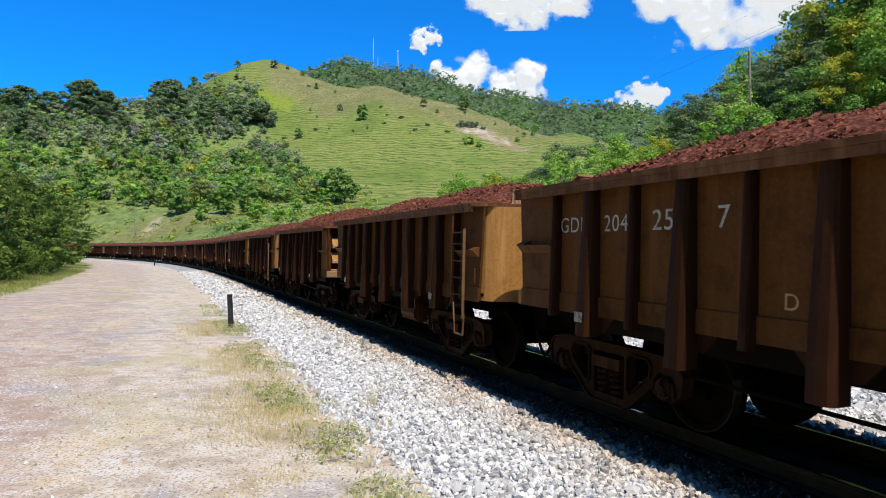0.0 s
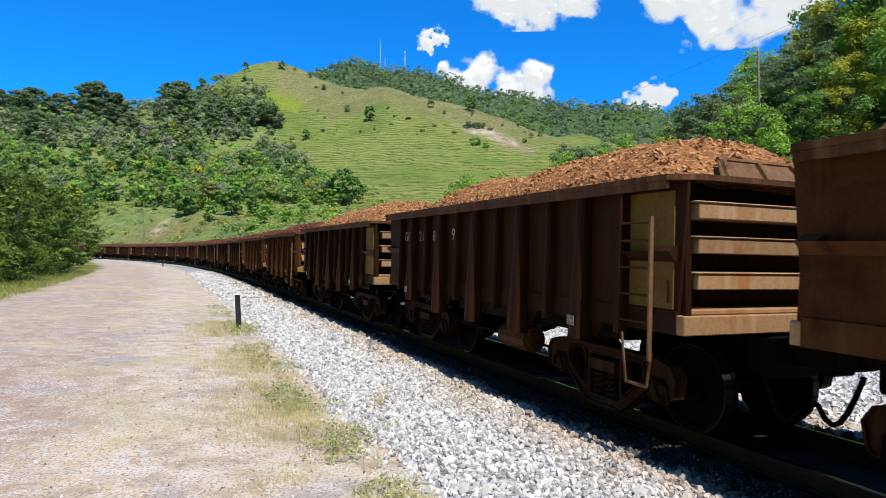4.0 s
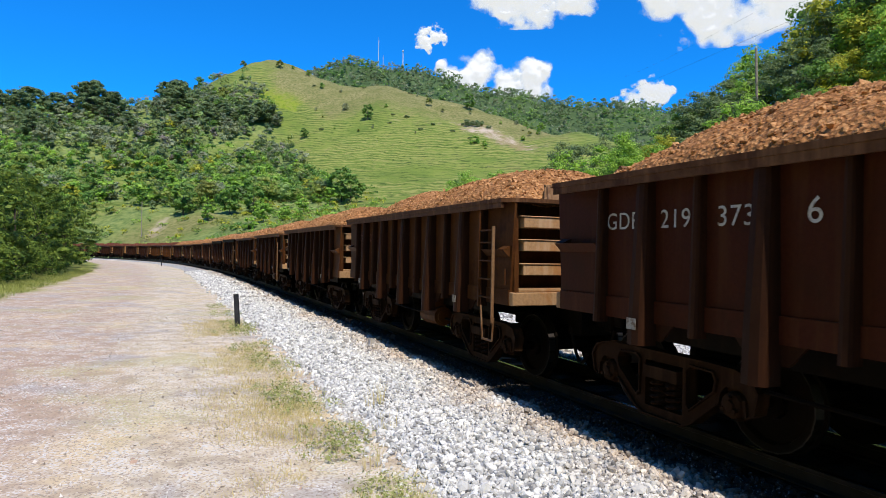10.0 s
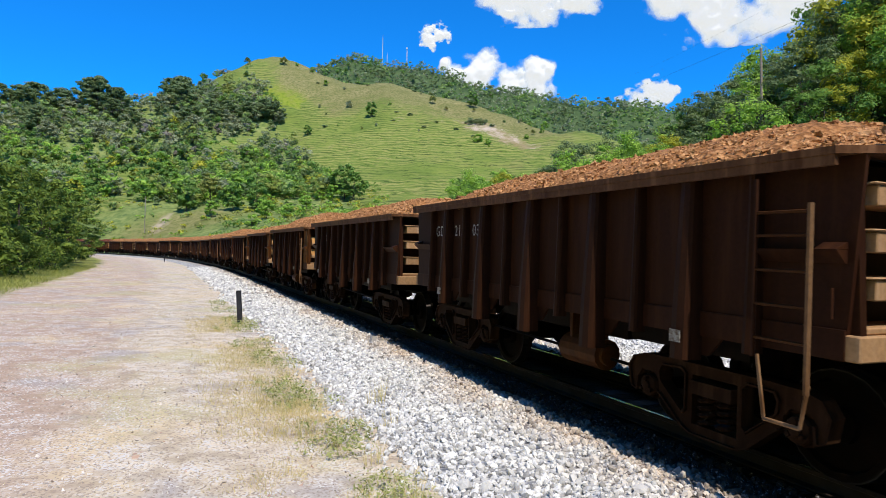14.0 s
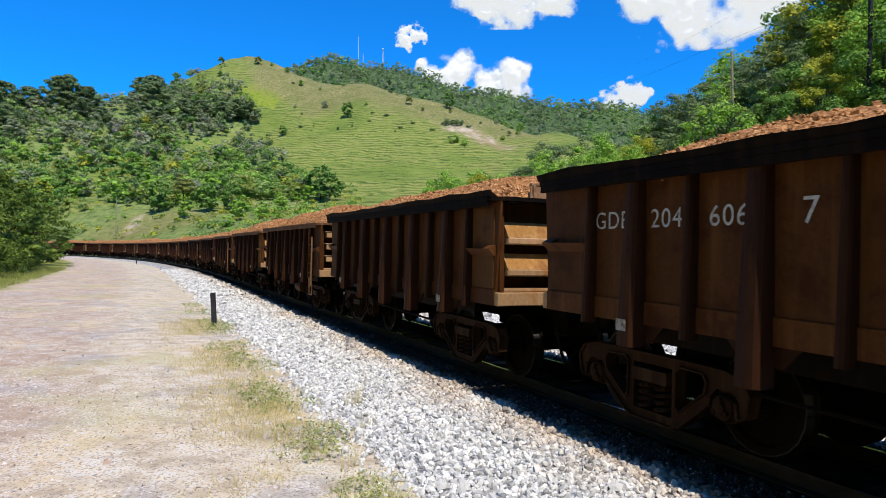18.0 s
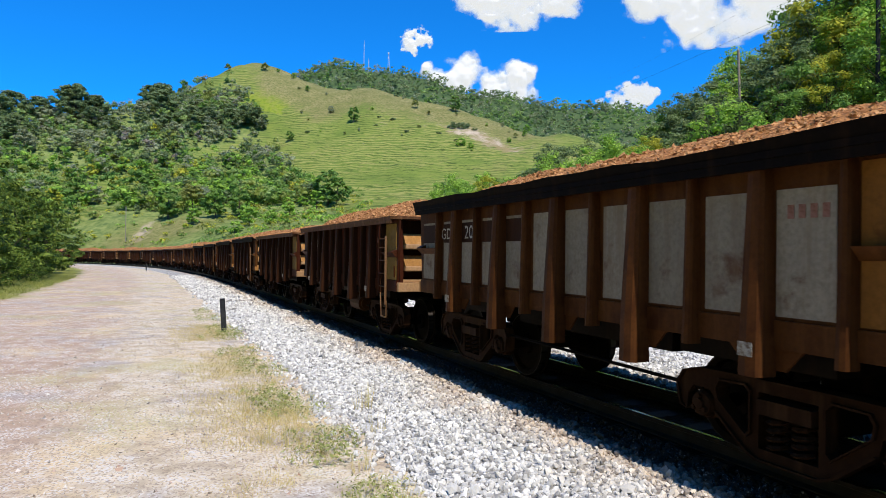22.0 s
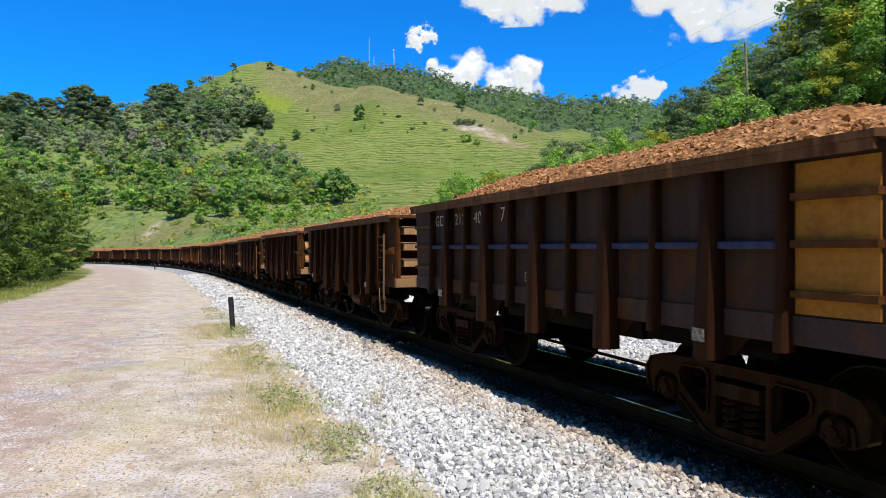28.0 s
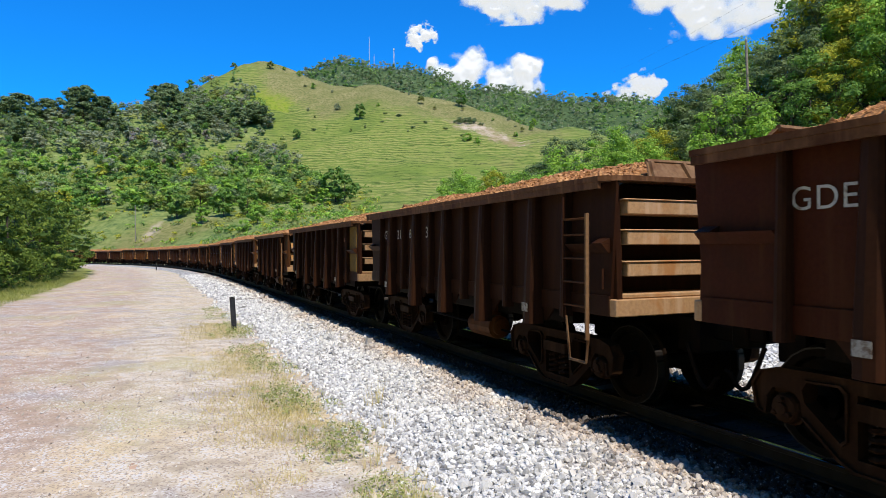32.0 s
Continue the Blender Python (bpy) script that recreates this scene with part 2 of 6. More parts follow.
# end bars and sills, much paler than the side steel
BARS = steel("pale_bar_steel", (0.40, 0.235, 0.115), (0.33, 0.15, 0.055), (0.46, 0.31, 0.19), 0.4)
# near-black base shared by underframe, wheels, couplers and sleepers
UNDER = steel("near_black_underframe_steel", (0.007, 0.006, 0.005), (0.010, 0.006, 0.004), (0.016, 0.009, 0.006), 0.4, 0.6)
BOGIE = steel("cast_bogie_steel", (0.027, 0.0125, 0.0065), (0.016, 0.0068, 0.0036), (0.060, 0.031, 0.016), 0.45)
BLACK = steel("black_top_board", (0.006, 0.0052, 0.0050), (0.014, 0.008, 0.005), (0.022, 0.012, 0.007), 0.2)
for _m in (UNDER, BLACK, BOGIE):
    _m.node_tree.nodes["Principled BSDF"].inputs["Specular IOR Level"].default_value = 0.03
TREAD, _nt, _b = material("worn_wheel_steel", 0.45, 0.8)
_b.inputs["Base Color"].default_value = (0.035, 0.03, 0.027, 1)
RAILHEAD, _nt, _b = material("rail_steel", 0.5, 0.6)
paint(_nt, _b, ramp(_nt, noise_node(_nt, coords(_nt), 6), (0.3, (0.025, 0.017, 0.012)), (0.8, (0.06, 0.042, 0.032))))
WHITE, _nt, _b = material("faded_white_marking", 0.7)
paint(_nt, _b, mix(_nt, mask(_nt, noise_node(_nt, coords(_nt), 14, 5, 0.7), 0.45, 0.72), (0.44, 0.42, 0.38), (0.16, 0.09, 0.055)))
TANMARK, _nt, _b = material("tan_marking", 0.75)
paint(_nt, _b, mix(_nt, mask(_nt, noise_node(_nt, coords(_nt), 14, 5, 0.7), 0.45, 0.72), (0.42, 0.26, 0.14), (0.2, 0.1, 0.05)))
PLATE, _nt, _b = material("dirty_reflective_plate", 0.5)
paint(_nt, _b, mix(_nt, mask(_nt, noise_node(_nt, coords(_nt), 20, 5, 0.7), 0.4, 0.65), (0.30, 0.28, 0.24), (0.10, 0.06, 0.035)))
FADED, _nt, _b = material("faded_red_marking", 0.75)
paint(_nt, _b, mix(_nt, mask(_nt, noise_node(_nt, coords(_nt), 14, 5, 0.7), 0.4, 0.7), (0.24, 0.12, 0.09), (0.14, 0.06, 0.035)))


def ore(name, a, b, c, lumps=False):
    m, nt, bs = material(name, 0.95)
    bs.inputs["Specular IOR Level"].default_value = 0.1
    v = coords(nt)
    lump = nt.nodes.new("ShaderNodeTexVoronoi")
    lump.inputs["Scale"].default_value = 23
    nt.links.new(v, lump.inputs["Vector"])
    cell = nt.nodes.new("ShaderNodeRGBToBW")
    nt.links.new(lump.outputs["Color"], cell.inputs[0])
    col = ramp(nt, cell.outputs[0], (0.15, tuple(x * 0.55 for x in a)), (0.34, a), (0.55, b), (0.85, c))
    # shade of the crevices between lumps, painted in as a darker tone
    col = mix(nt, mask(nt, lump.outputs["Distance"], 0.45, 0.85), col, tuple(x * 0.36 for x in a))
    col = mix(nt, mask(nt, noise_node(nt, v, 1.6, 4), 0.4, 0.75), col, mix(nt, 0.35, col, a))
    col = mix(nt, 0.3, col, ramp(nt, noise_node(nt, v, 45, 4), (0.3, tuple(x * 0.55 for x in b)), (0.7, c)))
    if lumps:
        col = mix(nt, mask(nt, random_of(nt, "island"), 0.0, 1.0), mix(nt, 0.4, col, tuple(x * 0.45 for x in a)), mix(nt, 0.55, col, c))
    paint(nt, bs, col)
    bump(nt, bs, calc(nt, "ADD", lump.outputs["Distance"], noise_node(nt, v, 30, 5)), 0.8, 0.03)
    return m


# second of each pair: darkened copy that paints the shaded gaps between lumps
ORANGE_ORE = [ore("orange_ore_lumps", (0.36, 0.145, 0.05), (0.50, 0.225, 0.08), (0.66, 0.36, 0.165), True), ore("orange_ore_gaps", (0.28, 0.112, 0.039), (0.40, 0.178, 0.064), (0.52, 0.265, 0.112))]
RED_ORE = [ore("dark_red_ore_lumps", (0.13, 0.038, 0.02), (0.20, 0.062, 0.036), (0.31, 0.115, 0.068), True), ore("dark_red_ore_gaps", (0.095, 0.028, 0.015), (0.15, 0.047, 0.027), (0.22, 0.08, 0.047))]

# crushed white-grey ballast, browner next to the rails, with the train's shade painted in
STONE, nt, b = material("ballast_stone", 0.9)
v = place_coords(nt)
rnd = random_of(nt, "island")
col = ramp(nt, rnd, (0.0, (0.27, 0.26, 0.24)), (0.2, (0.44, 0.43, 0.405)), (0.6, (0.60, 0.58, 0.54)), (1.0, (0.77, 0.745, 0.685)))
rusty = ramp(nt, rnd, (0.0, (0.20, 0.14, 0.10)), (0.4, (0.44, 0.35, 0.26)), (0.8, (0.54, 0.40, 0.27)), (1.0, (0.62, 0.54, 0.44)))
near_rail = calc(nt, "MULTIPLY", mask(nt, calc(nt, "ADD", attribute(nt, "lat"), calc(nt, "MULTIPLY", noise_node(nt, v, 0.7, 3), 1.5)), 3.0, 2.0), calc(nt, "MULTIPLY", mask(nt, noise_node(nt, v, 1.6, 4, 0.6), 0.30, 0.52), 0.85))
col = mix(nt, near_rail, col, rusty)
# the shade under the train, painted near-black along the rails
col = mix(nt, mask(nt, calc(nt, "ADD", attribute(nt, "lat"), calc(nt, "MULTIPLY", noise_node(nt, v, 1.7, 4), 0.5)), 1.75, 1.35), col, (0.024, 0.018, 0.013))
col = mix(nt, mask(nt, noise_node(nt, v, 38, 4), 0.55, 0.8), col, (0.33, 0.31, 0.30))
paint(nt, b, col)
bump(nt, b, noise_node(nt, v, 55, 4), 0.35, 0.01)

# the same stone, its tone drawn piece by piece
STONE_PIECE = STONE.copy()
_nt = STONE_PIECE.node_tree
_info = _nt.nodes.new("ShaderNodeObjectInfo")
for _l in list(_nt.links):
    if _l.from_socket.name == "Random Per Island":
        _nt.links.new(_info.outputs["Random"], _l.to_socket)

BED, nt, b = material("ballast_bed", 0.95)
v = place_coords(nt)
vor = nt.nodes.new("ShaderNodeTexVoronoi")
vor.inputs["Scale"].default_value = 15
nt.links.new(v, vor.inputs["Vector"])
bw = nt.nodes.new("ShaderNodeRGBToBW")
nt.links.new(vor.outputs["Color"], bw.inputs[0])
col = ramp(nt, bw.outputs[0], (0.15, (0.18, 0.175, 0.17)), (0.5, (0.36, 0.355, 0.345)), (0.85, (0.58, 0.57, 0.55)))
rusty = ramp(nt, bw.outputs[0], (0.15, (0.26, 0.19, 0.14)), (0.5, (0.46, 0.36, 0.27)), (0.85, (0.60, 0.50, 0.40)))
near_rail = calc(nt, "MULTIPLY", mask(nt, calc(nt, "ADD", attribute(nt, "lat"), calc(nt, "MULTIPLY", noise_node(nt, v, 0.7, 3), 1.5)), 3.0, 2.0), calc(nt, "MULTIPLY", mask(nt, noise_node(nt, v, 1.6, 4, 0.6), 0.30, 0.52), 0.85))
col = mix(nt, near_rail, col, rusty)
# same strip on the bed: under-train shade put into its colour
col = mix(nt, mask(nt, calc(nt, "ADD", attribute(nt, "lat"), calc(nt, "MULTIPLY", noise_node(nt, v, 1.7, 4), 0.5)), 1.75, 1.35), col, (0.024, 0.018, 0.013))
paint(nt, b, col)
bump(nt, b, vor.outputs["Distance"], 1.0, 0.05)

GRIT, nt, b = material("grit", 0.95)
paint(nt, b, ramp(nt, random_of(nt, "island"), (0.0, (0.30, 0.25, 0.20)), (0.4, (0.50, 0.44, 0.37)), (0.8, (0.66, 0.61, 0.54)), (1.0, (0.42, 0.26, 0.18))))

# the land: dirt track, dry verge, pasture with cattle steps, scrub soil
LAND, nt, b = material("land", 0.95)
b.inputs["Specular IOR Level"].default_value = 0.1
v = place_coords(nt)
lat = attribute(nt, "lat")
wild = attribute(nt, "wild")
n1, n2, n3 = noise_node(nt, v, 0.35, 5, 0.6), noise_node(nt, v, 3.0, 5, 0.65), noise_node(nt, v, 40, 4, 0.6)
sand = ramp(nt, n2, (0.3, (0.40, 0.32, 0.225)), (0.5, (0.57, 0.47, 0.335)), (0.72, (0.72, 0.61, 0.45)))
pink = ramp(nt, n2, (0.3, (0.39, 0.275, 0.195)), (0.7, (0.52, 0.385, 0.285)))
wheel = mask(nt, calc(nt, "ADD", lat, calc(nt, "MULTIPLY", n1, 3.0)), 6.9, 8.3)
dirt = mix(nt, wheel, sand, pink)
dirt = mix(nt, calc(nt, "MULTIPLY", mask(nt, noise_node(nt, v, 0.55, 4, 0.6, 0.4), 0.5, 0.66), 0.7), dirt, (0.66, 0.51, 0.31))
dirt = mix(nt, calc(nt, "MULTIPLY", mask(nt, noise_node(nt, v, 0.8, 4, 0.6, 0.2), 0.50, 0.66), 0.7), dirt, (0.38, 0.345, 0.325))
grit = nt.nodes.new("ShaderNodeTexVoronoi")
grit.inputs["Scale"].default_value = 55
nt.links.new(v, grit.inputs["Vector"])
gbw = nt.nodes.new("ShaderNodeRGBToBW")
nt.links.new(grit.outputs["Color"], gbw.inputs[0])
dirt = mix(nt, calc(nt, "MULTIPLY", mask(nt, gbw.outputs[0], 0.62, 0.7), mask(nt, n2, 0.4, 0.6)), dirt, (0.62, 0.58, 0.53))
dirt = mix(nt, calc(nt, "MULTIPLY", mask(nt, gbw.outputs[0], 0.34, 0.24), 0.6), dirt, (0.25, 0.19, 0.15))
dirt = mix(nt, calc(nt, "MULTIPLY", mask(nt, n1, 0.5, 0.66), mask(nt, n3, 0.42, 0.6)), dirt, (0.44, 0.40, 0.19))
lawn = ramp(nt, n2, (0.3, (0.16, 0.19, 0.035)), (0.7, (0.34, 0.32, 0.09)))
verge = mix(nt, mask(nt, calc(nt, "ADD", lat, calc(nt, "MULTIPLY", n1, 2.2)), 11.2, 12.4), dirt, lawn)
# pasture
sep = nt.nodes.new("ShaderNodeSeparateXYZ")
nt.links.new(v, sep.inputs[0])
far1, far2 = noise_node(nt, v, 0.012, 5, 0.6), noise_node(nt, v, 0.09, 6, 0.7)
step = calc(nt, "SINE", calc(nt, "ADD", calc(nt, "MULTIPLY", sep.outputs[2], 4.0), calc(nt, "ADD", calc(nt, "MULTIPLY", noise_node(nt, v, 0.05, 4), 30.0), calc(nt, "MULTIPLY", noise_node(nt, v, 0.22, 4, 0.6), 7.0))))
grass = ramp(nt, far2, (0.25, (0.088, 0.135, 0.026)), (0.5, (0.150, 0.200, 0.036)), (0.75, (0.215, 0.245, 0.052)))
dry = mix(nt, mask(nt, noise_node(nt, v, 0.8, 5, 0.7), 0.42, 0.62), ramp(nt, far2, (0.3, (0.15, 0.15, 0.045)), (0.7, (0.31, 0.255, 0.12))), (0.12, 0.125, 0.04))
past = mix(nt, calc(nt, "MULTIPLY", mask(nt, step, 0.1, 0.9), mask(nt, noise_node(nt, v, 0.03, 3), 0.3, 0.6)), grass, (0.255, 0.255, 0.072))
# thin shadow line of each cattle step, painted dark green
past = mix(nt, calc(nt, "MULTIPLY", mask(nt, step, -0.55, -0.95), mask(nt, noise_node(nt, v, 0.12, 4, 0.7), 0.38, 0.6)), past, (0.055, 0.085, 0.016))
tufty = noise_node(nt, v, 0.45, 6, 0.75)
past = mix(nt, mask(nt, calc(nt, "ADD", attribute(nt, "lush"), calc(nt, "MULTIPLY", calc(nt, "SUBTRACT", far2, 0.5), 2.6)), 0.42, 0.7), past, mix(nt, mask(nt, tufty, 0.35, 0.65), (0.13, 0.19, 0.018), (0.27, 0.31, 0.03)))
past = mix(nt, calc(nt, "MULTIPLY", mask(nt, tufty, 0.52, 0.66), 0.55), past, (0.06, 0.095, 0.02))
past = mix(nt, calc(nt, "MULTIPLY", mask(nt, noise_node(nt, v, 0.06, 6, 0.75), 0.54, 0.7), 0.55), past, (0.24, 0.22, 0.07))
past = mix(nt, calc(nt, "MULTIPLY", mask(nt, calc(nt, "ADD", attribute(nt, "dryness"), calc(nt, "MULTIPLY", calc(nt, "ADD", far2, tufty), 1.1)), 1.1, 1.85), 0.85), past, dry)
past = mix(nt, mask(nt, noise_node(nt, v, 0.03, 6, 0.75), 0.68, 0.74), past, (0.44, 0.32, 0.19))
past = mix(nt, mask(nt, calc(nt, "ADD", attribute(nt, "bare"), calc(nt, "MULTIPLY", noise_node(nt, v, 0.3, 6, 0.8), 2.0)), 1.5, 1.95), past, mix(nt, mask(nt, far2, 0.4, 0.62), (0.24, 0.19, 0.085), (0.47, 0.375, 0.28)))
scrub = ramp(nt, calc(nt, "ADD", calc(nt, "MULTIPLY", tufty, 0.7), calc(nt, "MULTIPLY", far2, 0.3)), (0.36, (0.05, 0.085, 0.03)), (0.48, (0.14, 0.19, 0.055)), (0.6, (0.25, 0.28, 0.09)), (0.7, (0.34, 0.30, 0.14)))
past = mix(nt, wild, past, scrub)
past = mix(nt, attribute(nt, "deepwood"), past, mix(nt, mask(nt, far2, 0.3, 0.7), (0.05, 0.085, 0.03), (0.09, 0.13, 0.05)))
hill = mask(nt, lat, -5.0, -9.0)
paint(nt, b, mix(nt, hill, verge, past))
bump(nt, b, calc(nt, "ADD", calc(nt, "MULTIPLY", hill, calc(nt, "MULTIPLY", step, 0.4)), calc(nt, "ADD", n3, calc(nt, "MULTIPLY", gbw.outputs[0], 0.5))), 0.5, 0.03)


def leafage(name, a, b_, c, gloss=0.5, wide=0.55):
    m, nt, bs = material(name, gloss)
    near = lambda p: tuple(wide * u + (1 - wide) * w for u, w in zip(p, b_))
    col = ramp(nt, random_of(nt, "island"), (0.0, near(a)), (0.55, b_), (1.0, near(c)))
    col = mix(nt, mask(nt, noise_node(nt, place_coords(nt), 0.35, 3), 0.45, 0.75), col, mix(nt, 0.5, b_, c))
    paint(nt, bs, col)
    tr = nt.nodes.new("ShaderNodeBsdfTranslucent")
    nt.links.new(col, tr.inputs["Color"])
    mx = nt.nodes.new("ShaderNodeMixShader")
    mx.inputs[0].default_value = 0.42
    nt.links.new(bs.outputs[0], mx.inputs[1])
    nt.links.new(tr.outputs[0], mx.inputs[2])
    nt.links.new(mx.outputs[0], nt.nodes["Material Output"].inputs["Surface"])
    return m


LEAF = {
    "mid": leafage("green_leaves", (0.161, 0.301, 0.045), (0.294, 0.484, 0.072), (0.477, 0.659, 0.120), wide=0.9),
    "deep": leafage("deep_green_leaves", (0.085, 0.178, 0.040), (0.163, 0.296, 0.062), (0.296, 0.443, 0.097), wide=0.9),
    "olive": leafage("olive_leaves", (0.156, 0.192, 0.054), (0.276, 0.306, 0.078), (0.420, 0.420, 0.114)),
    "gold": leafage("yellowing_leaves", (0.202, 0.245, 0.036), (0.432, 0.446, 0.052), (0.662, 0.605, 0.079), wide=0.9),
    # lightened and blued: the upper hillside's haze is in this colour
    "dusk": leafage("blackish_green_leaves", (0.104, 0.155, 0.067), (0.177, 0.243, 0.101), (0.286, 0.353, 0.143)),
    "grey": leafage("grey_green_leaves", (0.215, 0.250, 0.136), (0.322, 0.358, 0.200), (0.472, 0.493, 0.294)),
    # distance haze painted into the leaf colour, paler and bluer
    "far": leafage("hazed_far_leaves", (0.204, 0.314, 0.095), (0.314, 0.437, 0.131), (0.466, 0.568, 0.197)),
    "pale": leafage("pale_green_leaves", (0.209, 0.275, 0.066), (0.330, 0.391, 0.094), (0.462, 0.495, 0.154)),
    # the grove's shaded inner gaps put into darker leaf tones
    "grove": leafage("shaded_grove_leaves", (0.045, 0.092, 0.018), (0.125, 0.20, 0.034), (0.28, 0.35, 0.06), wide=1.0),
    "twig": leafage("bare_grey_twigs", (0.22, 0.19, 0.15), (0.32, 0.285, 0.23), (0.42, 0.38, 0.32)),
    "herb": leafage("herb_green", (0.213, 0.263, 0.075), (0.338, 0.375, 0.125), (0.550, 0.537, 0.237), wide=0.9),
    "dry": leafage("dry_grass", (0.56, 0.44, 0.18), (0.70, 0.57, 0.26), (0.58, 0.53, 0.20), wide=0.9),
    "weed": leafage("weed_green", (0.18, 0.22, 0.05), (0.30, 0.33, 0.08), (0.46, 0.45, 0.15), wide=0.9),
}
BARK, nt, b = material("bark", 0.95)
paint(nt, b, ramp(nt, noise_node(nt, coords(nt), 7, 5), (0.3, (0.05, 0.04, 0.03)), (0.7, (0.13, 0.105, 0.08))))

# ---- ground ----
def forest_mask(x, y, z):
    """How thickly a place is wooded, 0 to 1."""
    g = x / np.maximum(y, 1)
    n = (fbm(x / 45 + 5, y / 45 + 2) - 0.5)
    edge = np.interp(z, [0, 22, 34, 60, 95, 112], [-0.16, -0.17, -0.25, -0.262, -0.33, -0.37])
    left = smooth(0.03, -0.03, g - edge + n * 0.12)
    def spot(a, b_, ra, rb):
        return np.exp(-(np.hypot((x - a) / ra, (y - b_) / rb) * (0.75 + 0.7 * fbm(x / 12 + 3, y / 12))) ** 4)
    clear = 0.95 * np.maximum.reduce([smooth(0.62, 0.70, fbm(x / 55 + 31, y / 38 + 11)) * smooth(-0.46, -0.40, g), spot(-159, 330, 12, 12), spot(-100, 298, 12, 11), spot(-92, 310, 9, 9), spot(-78, 178, 24, 15), spot(-125, 247, 9, 9), spot(-109, 208, 9, 9)])
    back = smooth(560, 600, y + x * 0.2 + n * 60)
    right = smooth(-2, 12, x - 0.10 * y + 6 + n * 10) * smooth(190, 150, y)
    return np.clip(np.maximum(np.maximum(left * (1 - clear), back), right), 0, 1)


def make_ground():
    inner = np.radians(np.arange(-40, 40.01, 0.16))
    outer = np.radians(np.concatenate([np.arange(44, 317, 4.0)]))
    az = np.concatenate([inner, outer])
    rad = np.concatenate([[0.01, 0.5, 1.2], 2.0 * (4200 / 2.0) ** np.linspace(0, 1, 250)])
    A, Rr = np.meshgrid(az, rad)
    x, y = (np.sin(A) * Rr).ravel() + 0.37, (np.cos(A) * Rr).ravel() - 0.41
    z, s, lat = land(x, y)
    n, m = len(az), len(rad)
    i, j = np.meshgrid(np.arange(m - 1), np.arange(n), indexing="ij")
    a, b_ = (i * n + j).ravel(), (i * n + (j + 1) % n).ravel()
    quads = np.stack([a, b_, b_ + n, a + n], 1)
    me = mesh_of("ground", np.stack([x, y, z], 1), quads[:, ::-1], LAND, True)
    seg = lambda x0, y0, x1, y1: np.hypot(x - x0 - (x1 - x0) * np.clip(((x - x0) * (x1 - x0) + (y - y0) * (y1 - y0)) / ((x1 - x0) ** 2 + (y1 - y0) ** 2), 0, 1), y - y0 - (y1 - y0) * np.clip(((x - x0) * (x1 - x0) + (y - y0) * (y1 - y0)) / ((x1 - x0) ** 2 + (y1 - y0) ** 2), 0, 1))
    ragged = 0.6 + 0.8 * fbm(x / 14, y / 14)
    bare = np.exp(-(seg(14, 322, 36, 298) / 11 / ragged) ** 2) + 0.6 * np.exp(-(np.hypot(x + 25, y - 326) / 7 / ragged) ** 2) + 0.9 * np.exp(-(seg(-80, 172, -84, 192) / 3 / ragged) ** 2) + 0.5 * np.exp(-(seg(-5, 328, 10, 330) / 5 / ragged) ** 2)
    dryness = 0.95 * np.exp(-(seg(-80, 404, 44, 334) / 26 / ragged) ** 2) + 0.6 * np.exp(-(seg(-92, 392, -60, 350) / 11 / ragged) ** 2) + 0.4 * np.exp(-(np.hypot(x + 108, y - 424) / 22) ** 2) + 0.75 * np.exp(-(np.hypot((x + 76) / 28, (y - 178) / 18) / ragged) ** 2)
    lush = np.exp(-(np.hypot((x + 106) / 1.5, (y - 360) / 0.9) / 20 / ragged) ** 4) + 0.40 * np.exp(-(np.hypot((x + 76) / 26, (y - 178) / 16) / ragged) ** 2)
    for name, val in (("lat", lat), ("wild", forest_mask(x, y, z)), ("bare", bare), ("dryness", dryness), ("lush", lush), ("deepwood", smooth(560, 600, y + x * 0.2))):
        me.attributes.new(name, "FLOAT", "POINT").data.foreach_set("value", val.astype(np.float32))
    tagged(new("ground", me), "dirt track, dry verge and green hill pasture with cattle steps", "ground", kind="structure")


make_ground()


def bed_z(lat, s):
    """Height of the ballast over the rails' level."""
    a, right = np.abs(lat), lat < 0
    edge = np.where(right, 6.6, 3.3 + 0.5 * (vnoise(s / 2.3, a * 0 + 3 + np.sign(lat)) - 0.5))
    return np.where(a < 1.35, -0.17, -0.17 - 0.09 * np.clip((a - 1.35) / (edge - 1.35), 0, 2.0) ** 1.3) - 0.12 * np.where(right, smooth(6.3, 6.7, a), smooth(3.15, 3.5, a))


def make_bed():
    sv = np.concatenate([np.arange(-480, -20, 4.0), np.arange(-20, 60, 0.25), np.arange(60, 320, 1.0), np.arange(320, 700, 6.0)])
    lv = np.concatenate([np.arange(-6.9, -1.2, 0.2), [-0.5, 0, 0.5], np.arange(1.2, 3.95, 0.15)])
    Sg, Lg = np.meshgrid(sv, lv, indexing="ij")
    s, lat = Sg.ravel(), Lg.ravel()
    zb = bed_z(lat, s)
    x, y, z, _ = on_track(s, lat, zb)
    n = len(lv)
    i, j = np.meshgrid(np.arange(len(sv) - 1), np.arange(n - 1), indexing="ij")
    a = (i * n + j).ravel()
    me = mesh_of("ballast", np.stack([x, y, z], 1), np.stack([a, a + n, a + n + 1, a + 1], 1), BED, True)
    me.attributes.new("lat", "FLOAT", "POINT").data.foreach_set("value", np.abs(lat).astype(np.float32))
    return tagged(new("ballast", me), "bed of crushed white-grey stone under the rails", "ballast", kind="structure")


ballast = make_bed()

